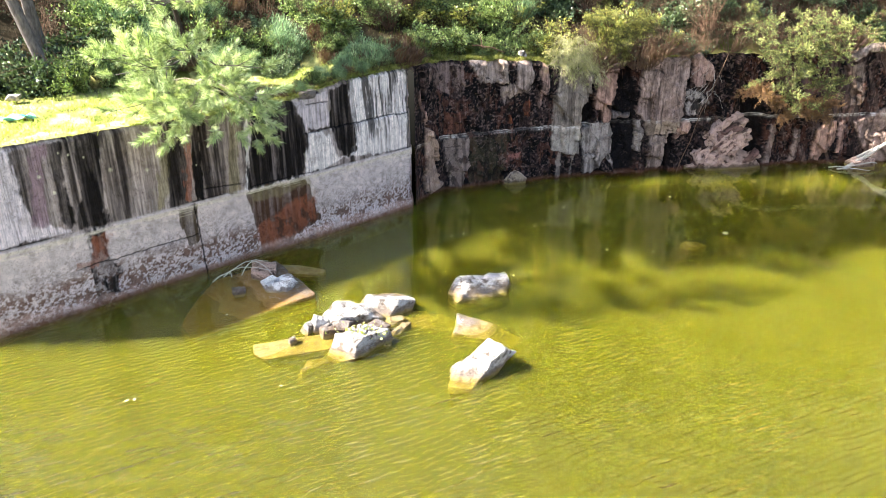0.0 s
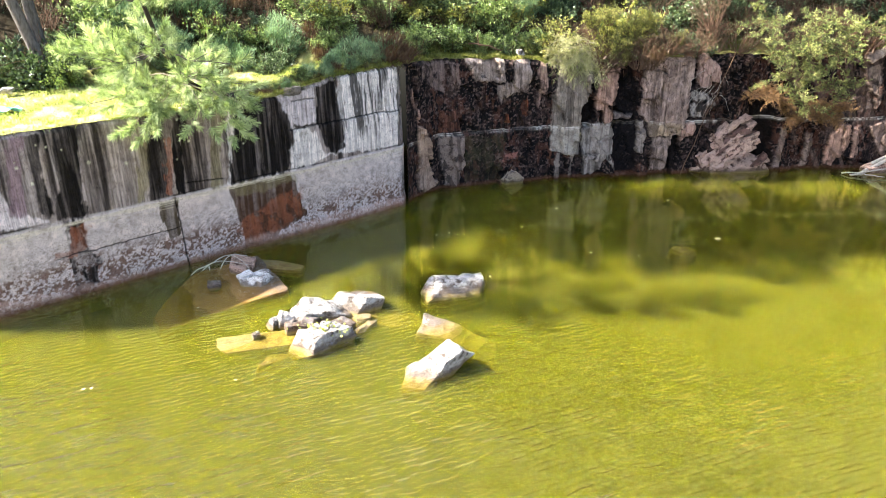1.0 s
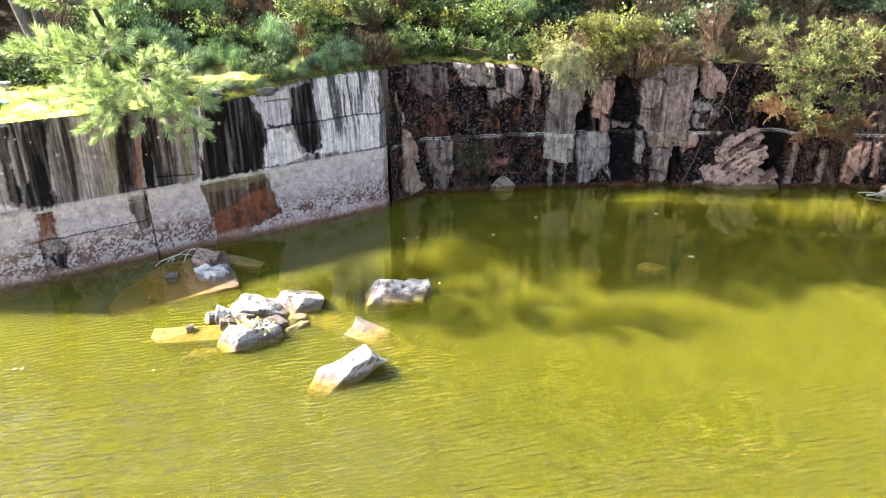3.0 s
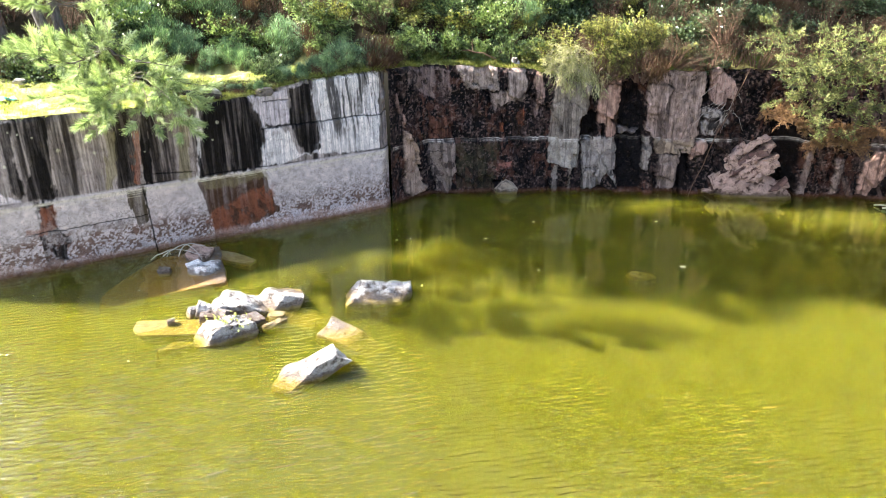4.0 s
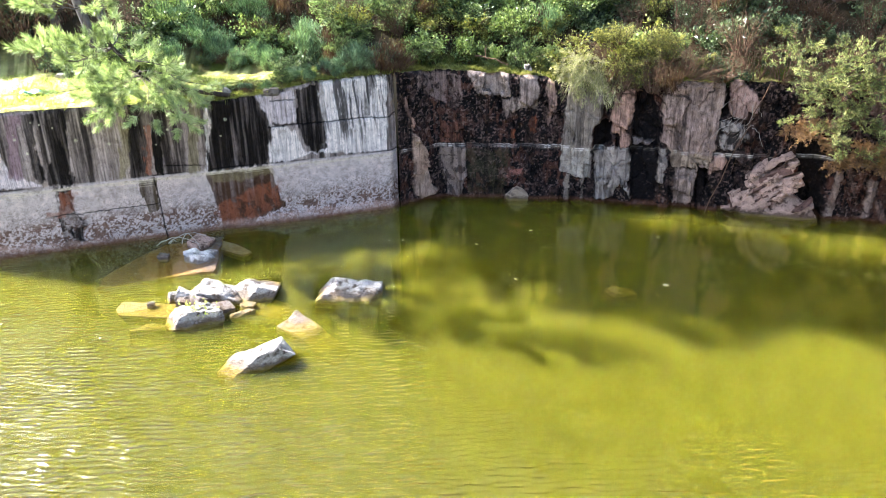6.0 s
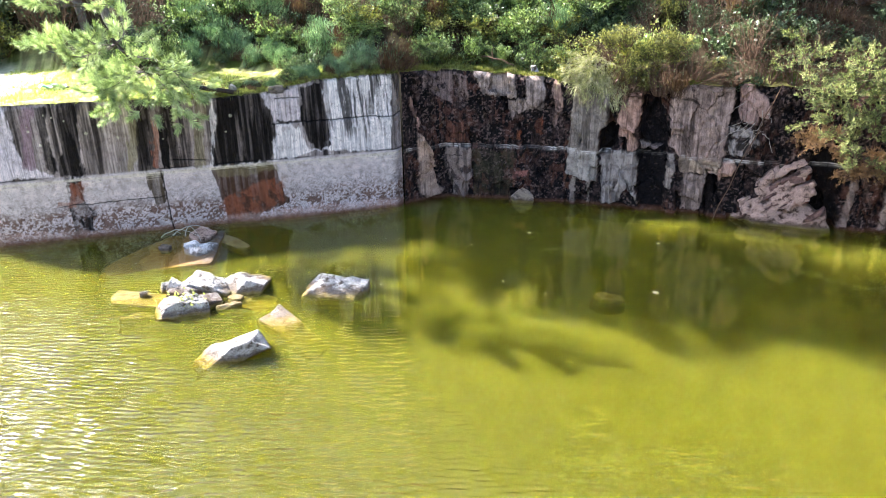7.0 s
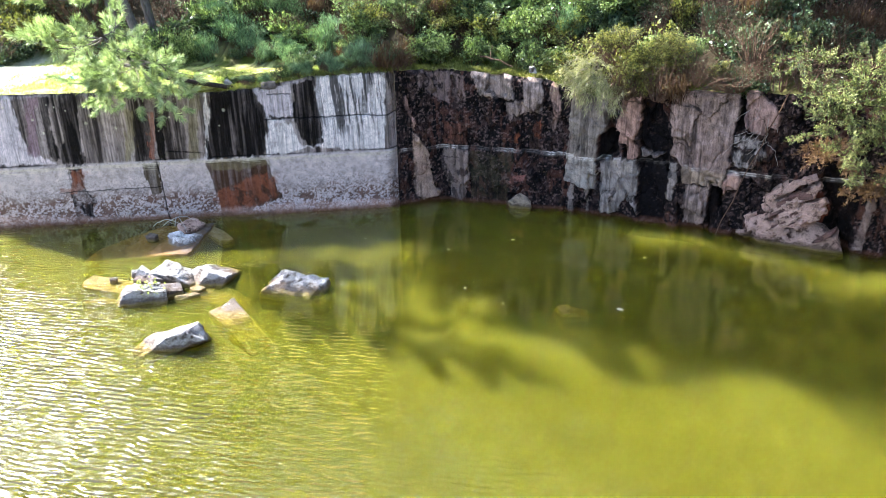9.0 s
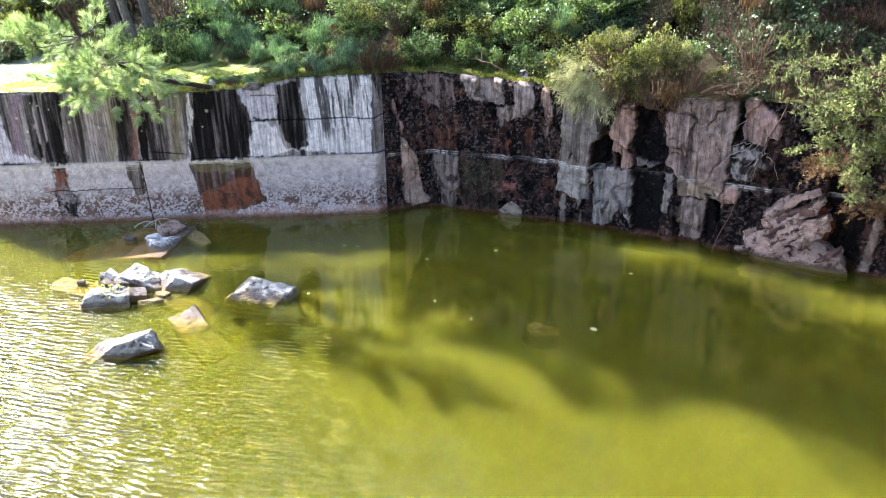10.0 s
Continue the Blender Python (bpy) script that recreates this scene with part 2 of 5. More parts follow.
TWIG = bark("pale_twig", (0.22, 0.17, 0.13), (0.48, 0.40, 0.32), 60)
BROWN_TWIG = bark("brown_twig", (0.06, 0.035, 0.022), (0.17, 0.10, 0.06), 60)
DEADWOOD = bark("bleached_wood", (0.30, 0.26, 0.21), (0.55, 0.49, 0.42), 40)
NEEDLE = leafy("pine_needle", [(0.0, (0.035, 0.055, 0.022)), (0.3, (0.19, 0.26, 0.095)), (0.65, (0.50, 0.58, 0.29)), (1.0, (0.76, 0.79, 0.56))], 0.3, 0.4)
FAR_NEEDLE = leafy("dark_needle", [(0.0, (0.024, 0.048, 0.016)), (1.0, (0.070, 0.105, 0.032))], 0.3)
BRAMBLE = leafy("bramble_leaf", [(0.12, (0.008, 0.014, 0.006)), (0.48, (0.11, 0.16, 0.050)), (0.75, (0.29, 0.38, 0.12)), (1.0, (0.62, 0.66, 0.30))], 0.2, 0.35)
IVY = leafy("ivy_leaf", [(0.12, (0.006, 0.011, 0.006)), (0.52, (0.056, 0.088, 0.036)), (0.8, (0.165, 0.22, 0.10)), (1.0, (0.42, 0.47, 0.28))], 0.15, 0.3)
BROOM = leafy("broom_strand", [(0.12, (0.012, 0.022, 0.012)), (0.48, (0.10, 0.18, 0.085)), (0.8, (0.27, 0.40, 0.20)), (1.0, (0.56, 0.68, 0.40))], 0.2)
PALE_BROOM = leafy("pale_broom_strand", [(0.0, (0.054, 0.059, 0.023)), (0.5, (0.308, 0.308, 0.126)), (1.0, (0.700, 0.644, 0.364))], 0.25)
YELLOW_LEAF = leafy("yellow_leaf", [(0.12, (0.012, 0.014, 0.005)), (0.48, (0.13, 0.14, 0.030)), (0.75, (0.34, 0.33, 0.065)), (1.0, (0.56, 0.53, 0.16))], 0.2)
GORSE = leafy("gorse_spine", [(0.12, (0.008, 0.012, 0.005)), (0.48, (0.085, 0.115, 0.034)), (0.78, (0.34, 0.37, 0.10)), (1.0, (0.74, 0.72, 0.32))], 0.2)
DRY_GORSE = leafy("dry_gorse_spine", [(0.0, (0.073, 0.037, 0.015)), (0.6, (0.188, 0.099, 0.039)), (1.0, (0.287, 0.188, 0.077))], 0.2)
DRY_FERN = leafy("dry_fern", [(0.0, (0.040, 0.020, 0.012)), (0.6, (0.096, 0.051, 0.029)), (1.0, (0.179, 0.122, 0.070))], 0.3)
GRASS = leafy("grass_blade", [(0.0, (0.15, 0.20, 0.04)), (0.4, (0.34, 0.40, 0.09)), (0.75, (0.56, 0.56, 0.19)), (1.0, (0.70, 0.62, 0.36))], 0.35)
MOSS_BLADE = leafy("moss_blade", [(0.0, (0.045, 0.055, 0.012)), (0.45, (0.15, 0.16, 0.030)), (0.8, (0.32, 0.32, 0.075)), (1.0, (0.42, 0.34, 0.16))], 0.3)
WATER = water_surface()

# ---- plan ----
LEFT_FOOT = [(-5.75, 7.33), (-0.5, 12.24)]
BACK_FOOT = [(-0.5, 12.24), (0.02, 12.95), (1.3, 13.43), (2.4, 13.70), (3.6, 13.93), (4.9, 14.2), (6.1, 14.34), (7.4, 14.5), (9.6, 14.55), (12.0, 14.2)]
FAR_FOOT = [(12.0, 14.2), (15.0, 10.0), (15.5, -4.0), (9.0, -14.0), (-6.0, -14.0), (-13.0, -6.0), (-13.5, 7.6), (-5.75, 7.33)]


def along(foot, u):
    """Place and outward normal (towards the water) at u metres along a foot line."""
    pts = np.array(foot)
    seg = np.hypot(*np.diff(pts, axis=0).T)
    at = np.concatenate([[0], np.cumsum(seg)])
    x, y = np.interp(u, at, pts[:, 0]), np.interp(u, at, pts[:, 1])
    d = np.diff(pts, axis=0) / seg[:, None]
    mid = (at[:-1] + at[1:]) / 2
    dx, dy = np.interp(u, mid, d[:, 0]), np.interp(u, mid, d[:, 1])
    n = np.hypot(dx, dy)
    return x, y, dy / n, -dx / n


def length_of(foot):
    return sum(math.dist(a, b) for a, b in zip(foot, foot[1:]))


def left_top(u):
    return np.interp(u, [0, 0.8, 2, 3.9, 4.7, 5.0, 5.7, 7.2], [2.30, 2.30, 2.30, 2.22, 2.25, 2.29, 2.42, 2.46]) + 0.035 * (fbm(u * 4, u * 0, 3, 5) - 0.5)


def back_top(u):
    return np.interp(u, [0, 0.4, 1, 2, 2.8, 3.6, 4.2, 4.8, 6.1, 7.0, 9.0, 9.9, 13], [2.46, 2.44, 2.41, 2.36, 2.28, 2.05, 2.10, 2.24, 2.34, 2.3, 2.2, 2.5, 2.6]) + 0.09 * (fbm(u * 3, u * 0, 3, 9) - 0.5)


def far_top(u):
    return 2.3 + 0.4 * (fbm(u * 0.4, u * 0, 3, 12) - 0.5)


# stain colours
WHITE, PALE = (0.50, 0.51, 0.51), (0.44, 0.43, 0.46)
PINK, PURPLE, OLIVE, OLIVEDARK = (0.34, 0.25, 0.21), (0.17, 0.125, 0.15), (0.15, 0.14, 0.075), (0.05, 0.04, 0.025)
BLACK, RUST = (0.008, 0.0072, 0.0065), (0.185, 0.068, 0.034)


def stained(col, u, z, tint, strength, edge, outline, seed, broken=0.0):
    """Lays one stain with a ragged, dripping edge over the colours."""
    uu = u + 0.16 * (fbm(u * 14, z * 1.8, 4, seed) - 0.5) + broken * 0.55 * (fbm(u * 3.1, z * 3.4, 4, seed + 7) - 0.5) + 0.07 * (fbm(u * 11, z * 11, 5, seed + 3) - 0.5)
    zz = z + 0.14 * (fbm(u * 13, z * 9, 5, seed + 5) - 0.5)
    d = polygon_distance(uu, zz, outline)
    a = strength * step(edge * 0.35, -edge * 0.35, d)
    if broken:
        a = a * (1 - broken * step(0.52, 0.60, fbm(u * 8 + 2 * z, z * 5, 5, seed + 11)))
    streaky = 0.9 if sum(tint) < 0.35 else 0.55 if sum(tint) < 0.95 else 0.25
    a = a * (1 - 0.6 * streaky + 1.2 * streaky * fbm(u * 22, z * 1.4, 5, seed + 9))
    a = np.clip(a, 0, 1)[:, None]
    return col * (1 - a) + np.array(tint) * a


def left_colour(u, z):
    """Weathered colours of the sawn wall."""
    run = fbm(u * 9, z * 0.6, 4, 21)
    thin = fbm(u * 40, z * 1.1, 3, 22)
    mott = fbm(u * 30, z * 38, 5, 23)
    blot = fbm(u * 5, z * 5, 4, 24)
    up = step(LEDGE - 0.02, LEDGE + 0.03, z)
    lo, hi = np.array([0.024, 0.021, 0.019]), np.array([0.30, 0.275, 0.262])
    t = np.clip((run - 0.27) * 2.0 + (thin - 0.5) * 0.8, 0, 1)[:, None]
    upper = lo * (1 - t) + hi * t
    pale, specked, salt = np.array([0.375, 0.355, 0.345]), np.array([0.075, 0.060, 0.052]), np.array([0.47, 0.44, 0.43])
    low = step(0.62, 0.36, z + 0.30 * (blot - 0.5) + 0.10 * (fbm(u * 1.5, u * 0, 3, 34) - 0.5))[:, None]
    flecks = fbm(u * 30, z * 36, 2, 36)
    dense = 0.15 * step(0.95, 0.25, z) + 0.28 * (blot - 0.5)
    dirt = (step(0.66, 0.76, flecks + dense) * 0.5 * step(1.0, 0.5, z + 0.4 * (blot - 0.5)))[:, None]
    smooth_part = pale * (0.80 + 0.40 * fbm(u * 6, z * 11, 4, 35)[:, None]) * (1 - dirt) + specked * dirt
    grains = step(0.40, 0.58, fbm(u * 34, z * 40, 2, 39) + 0.55 * (fbm(u * 4, z * 7, 3, 38) - 0.5))[:, None]
    rough_part = np.array([0.125, 0.086, 0.068]) * (1 - grains) + salt * 0.82 * (0.75 + 0.4 * mott[:, None]) * grains
    lower = smooth_part * (1 - low) + rough_part * low
    col = lower * (1 - up[:, None]) + upper * up[:, None]
    col = stained(col, u, z, PALE, 0.90, 0.050, [(0.64, 2.31), (0.79, 2.27), (0.82, 1.59), (0.94, 1.34), (1.34, 1.11), (0.36, 1.10)], 40)
    col = stained(col, u, z, PURPLE, 0.80, 0.060, [(1.06, 2.26), (1.21, 2.25), (1.05, 1.24), (0.88, 1.25)], 43)
    col = stained(col, u, z, BLACK, 0.85, 0.050, [(1.25, 2.26), (1.44, 2.25), (1.37, 1.14), (1.24, 1.15)], 46)
    col = stained(col, u, z, BLACK, 0.95, 0.050, [(1.60, 2.28), (1.90, 2.27), (1.76, 1.06), (1.44, 1.08)], 49)
    col = stained(col, u, z, OLIVE, 0.70, 0.050, [(2.56, 1.97), (2.72, 1.96), (2.59, 1.08), (2.45, 1.09)], 52)
    col = stained(col, u, z, BLACK, 0.80, 0.040, [(2.74, 1.96), (2.94, 1.94), (2.82, 1.08), (2.63, 1.09)], 55)
    col = stained(col, u, z, RUST, 0.55, 0.030, [(2.95, 1.90), (3.06, 1.89), (2.97, 1.10), (2.86, 1.11)], 58)
    col = stained(col, u, z, BLACK, 0.90, 0.030, [(3.12, 2.17), (3.23, 2.17), (3.13, 1.06), (2.97, 1.05)], 61)
    col = stained(col, u, z, OLIVE, 0.60, 0.050, [(3.66, 2.19), (3.85, 2.20), (3.72, 1.05), (3.55, 1.06)], 64)
    col = stained(col, u, z, WHITE, 0.75, 0.020, [(3.93, 2.20), (4.00, 2.19), (3.88, 1.06), (3.81, 1.06)], 67)
    col = stained(col, u, z, BLACK, 0.95, 0.040, [(4.04, 2.22), (4.82, 2.23), (4.91, 1.68), (4.89, 1.06), (3.85, 1.03)], 70)
    col = stained(col, u, z, PALE, 0.80, 0.040, [(4.80, 2.23), (5.41, 2.29), (5.39, 1.75), (4.97, 1.73)], 73)
    col = stained(col, u, z, WHITE, 0.85, 0.050, [(4.93, 1.71), (5.26, 1.69), (5.53, 1.18), (6.01, 1.13), (6.98, 1.07), (7.04, 2.43), (5.83, 2.42), (5.81, 1.78), (5.85, 1.37), (5.61, 1.16), (4.89, 1.06)], 76)
    col = stained(col, u, z, BLACK, 0.97, 0.050, [(5.41, 2.29), (5.83, 2.39), (5.81, 1.88), (5.83, 1.63), (5.86, 1.27), (5.73, 1.15), (5.58, 1.20), (5.44, 1.50), (5.37, 1.75)], 79)
    col = stained(col, u, z, BLACK, 0.60, 0.040, [(6.64, 2.47), (6.77, 2.46), (6.70, 1.73), (6.62, 1.73)], 82)
    col = stained(col, u, z, (0.048, 0.028, 0.017), 0.97, 0.030, [(3.81, 1.02), (4.88, 1.02), (4.97, 0.64), (5.06, 0.31), (5.01, 0.24), (4.61, 0.12), (4.30, 0.04), (3.95, 0.00), (3.93, 0.24), (3.89, 0.57)], 85)
    col = stained(col, u, z, RUST, 0.60, 0.120, [(3.95, 0.45), (4.35, 0.62), (4.9, 0.75), (5.03, 0.30), (4.61, 0.14), (4.30, 0.06), (3.97, 0.02)], 86, 0.8)
    col = stained(col, u, z, OLIVE, 0.50, 0.120, [(3.83, 1.02), (4.88, 1.02), (4.90, 0.88), (3.86, 0.80)], 87)
    col = stained(col, u, z, BLACK, 0.90, 0.040, [(1.50, 1.07), (1.76, 1.06), (1.74, 0.58), (1.86, 0.46), (1.80, 0.08), (1.50, 0.05), (1.50, 0.54)], 88, 0.45)
    col = stained(col, u, z, RUST, 0.72, 0.045, [(1.56, 0.95), (1.77, 0.97), (1.75, 0.63), (1.60, 0.56), (1.30, 0.56), (1.32, 0.64), (1.53, 0.67)], 91, 0.35)
    col = stained(col, u, z, OLIVEDARK, 0.85, 0.030, [(2.76, 1.04), (3.04, 1.05), (2.93, 0.43), (2.84, 0.44), (2.74, 0.71)], 94)
    col = stained(col, u, z, PINK, 0.50, 0.100, [(0.16, 0.19), (0.12, 0.02), (3.69, -0.09), (5.10, -0.05), (7.21, -0.05), (7.21, 0.14), (5.12, 0.17), (2.93, 0.06)], 97)
    # dark runs down the pale block, thick above and thinning below
    part_of = step(5.75, 6.0, u) * step(1.15, 1.6, z)
    runs = step(0.58, 0.68, fbm(u * 17 + 1.6 * z, z * 1.2, 5, 25) + 0.09 * step(1.5, 2.3, z)) * part_of
    col = col * (1 - 0.85 * runs[:, None]) + np.array(BLACK) * 0.85 * runs[:, None]
    # the old water line
    band = step(0.035, 0.0, np.abs(z - LEDGE + 0.045)) * (0.45 + 0.7 * fbm(u * 3, z * 60, 3, 26))
    col = col * (1 - band[:, None]) + np.array([0.42, 0.41, 0.33]) * band[:, None]
    for level, width, much in ((0.985, 0.007, 0.55), (0.955, 0.006, 0.4), (0.915, 0.005, 0.25)):
        line = step(width, width * 0.4, np.abs(z - level - 0.012 * (fbm(u * 0.7, u * 0, 2, 48) - 0.5))) * much * step(0.3, 0.55, fbm(u * 2.4, u * 0 + level * 40, 3, 44))
        col = col * (1 - line[:, None]) + np.array([0.52, 0.52, 0.38]) * line[:, None]
    seam = step(0.016, 0.004, np.abs(z - LEDGE - 0.012 - 0.012 * fbm(u * 6, u * 0, 3, 27))) * step(0.35, 0.6, fbm(u * 2.2, u * 0, 3, 28))
    col = col * (1 - 0.85 * seam[:, None])
    # pale lichen
    spots = random.Random(19)
    for _ in range(20):
        su, sz, sr = spots.uniform(0.2, 4.6), 2.25 - abs(spots.gauss(0, 0.40)), spots.uniform(0.010, 0.034)
        spot = (0.65 * step(sr, sr * 0.6, np.hypot(u - su, z - sz) + 0.02 * (mott - 0.5)))[:, None]
        col = col * (1 - spot) + np.array([0.42, 0.45, 0.34]) * spot
    # rust at the foot
    foot = step(0.09, 0.0, z) * 0.8
    col = col * (1 - foot[:, None]) + np.array([0.13, 0.065, 0.035]) * foot[:, None]
    # cracks
    crack = np.maximum(step(0.016, 0.004, np.abs(u - 2.99 + 0.05 * (z - 0.5) - 0.03 * fbm(z * 6, z * 0, 3, 29))) * step(1.1, 1.0, z),
                       step(0.012, 0.003, np.abs(z - 0.58 - 0.05 * (fbm(u * 5, u * 0, 3, 30) - 0.5))) * step(1.2, 1.4, u) * step(3.05, 2.95, u))
    crack = np.maximum(crack, step(0.016, 0.004, np.abs(z - 1.70 - 0.06 * (fbm(u * 5, u * 0, 3, 31) - 0.5))) * step(4.85, 4.95, u))
    crack = np.maximum(crack, step(0.014, 0.003, np.abs(z - 2.13 - 0.06 * (fbm(u * 5, u * 0, 3, 33) - 0.5))) * step(4.95, 5.0, u) * step(5.42, 5.36, u))
    crack = np.maximum(crack, step(0.014, 0.003, np.abs(z - 1.20 + 0.10 * (u - 3.4))) * step(3.15, 3.2, u) * step(3.8, 3.7, u))
    return col * (1 - 0.9 * crack[:, None]), crack


def left_depth(u, z, crack):
    """How far the face stands towards the water."""
    d = 0.02 * (fbm(u * 2.5, z * 2.5, 4, 61) - 0.5) + 0.010 * (fbm(u * 22, z * 1.5, 3, 62) - 0.5) + 0.006 * (fbm(u * 40, z * 40, 3, 63) - 0.5)
    d += 0.018 * step(LEDGE + 0.01, LEDGE - 0.015, z) - 0.02 * step(1.2, 2.4, z)
    d -= 0.022 * crack
    d += 0.05 * step(0.22, 0.0, z + 0.1 * (fbm(u * 3, u * 0, 3, 64) - 0.5)) * step(3.9, 4.6, u)
    slab = step(4.86, 4.9, u)
    d += 0.03 * slab * step(1.72, 1.68, z)
    # broken outer edge at the corner
    chip = step(6.95, 7.2, u + 0.12 * (fbm(z * 4, z * 0, 4, 65) - 0.5))
    return d - 0.16 * chip * chip


_cells = np.random.RandomState(31).rand(150, 5)
_cells[:, 0] *= 13
_cells[:, 1] = _cells[:, 1] * 2.9 - 0.3


def blocks(u, z):
    """Offset and edge closeness of the broken blocks of the back wall."""
    uu = u + 0.40 * (fbm(u * 3.3, z * 3.3, 5, 71) - 0.5) + 0.25 * z
    zz = z + 0.50 * (fbm(u * 3, z * 3, 5, 72) - 0.5)
    first, second = np.full(u.shape, 1e9), np.full(u.shape, 1e9)
    off = np.zeros(u.shape)
    for cu, cz, o, sx, sz in _cells:
        dist = np.hypot((uu - cu - 0.25 * cz) * 1.5, (zz - cz) * 0.75)
        closer = dist < first
        second = np.where(closer, first, np.minimum(second, dist))
        off = np.where(closer, (o - 0.5) * 0.16 + (sx - 0.5) * 0.22 * (uu - cu) + (sz - 0.5) * 0.16 * (zz - cz), off)
        first = np.where(closer, dist, first)
    return off, second - first


class Face:
    """Colour and relief of a quarry face, built up from slabs and stains."""

    def __init__(self, u, z, col, d):
        self.u, self.z, self.col, self.d = u, z, col, d
        self.wu = 0.07 * (fbm(u * 8, z * 6, 4, 301) - 0.5) + 0.05 * (fbm(u * 26, z * 22, 2, 302) - 0.5)
        self.wz = 0.08 * (fbm(u * 6, z * 8, 4, 303) - 0.5) + 0.05 * (fbm(u * 24, z * 24, 2, 304) - 0.5)
        self.drip = fbm(u * 19, z * 0.4, 3, 305) - 0.5
        self.patchy = fbm(u * 9 + 2 * z, z * 7, 5, 306)
        self.mottle = 0.62 + 0.48 * fbm(u * 15, z * 11, 4, 307)

    def lay(self, tint, strength, lift, outline, worn=0.0, drip=0.0, edge=0.012):
        """One slab, stain or blackened recess. lift: how far it stands out; worn: how much of it has come off; drip:
        how far its lower edge runs down.
        """
        k = polygon_distance(self.u + self.wu, self.z + self.wz + drip * self.drip, outline)
        inside = step(edge, -edge, k)
        a = inside * strength
        if worn:
            a = a * (1 - worn * step(0.53, 0.58, self.patchy))
        self.col = self.col * (1 - a[:, None]) + np.array(tint) * np.array([1.02, 0.98, 0.91]) * self.mottle[:, None] * a[:, None]
        self.d = self.d + lift * inside


def back_base(u, z):
    """Black and brown skin of the rough wall, speckled where it has weathered."""
    mott = fbm(u * 10, z * 7, 5, 81)
    fine = fbm(u * 28, z * 24, 2, 82)
    run = fbm(u * 12, z * 0.8, 4, 83)
    t = np.clip((mott - 0.50) * 2.2 + (fine - 0.5) * 1.4 + (run - 0.5) * 1.6, 0, 1)[:, None]
    col = np.array([0.0055, 0.0052, 0.0055]) * (1 - t) + np.array([0.050, 0.034, 0.030]) * t
    brown = (step(0.48, 0.62, fbm(u * 2.2, z * 1.6, 4, 88)) * 0.7 * step(0.44, 0.56, fbm(u * 17, z * 9, 4, 89)))[:, None]
    col = col * (1 - brown) + np.array([0.062, 0.031, 0.022]) * brown
    where = 0.20 * (fbm(u * 1.7, z * 1.9, 4, 90) - 0.5)
    chips = (step(0.60, 0.74, fbm(u * 29, z * 31, 2, 96) + where) * 0.5)[:, None]
    return col * (1 - chips) + np.array([0.14, 0.108, 0.098]) * chips, run


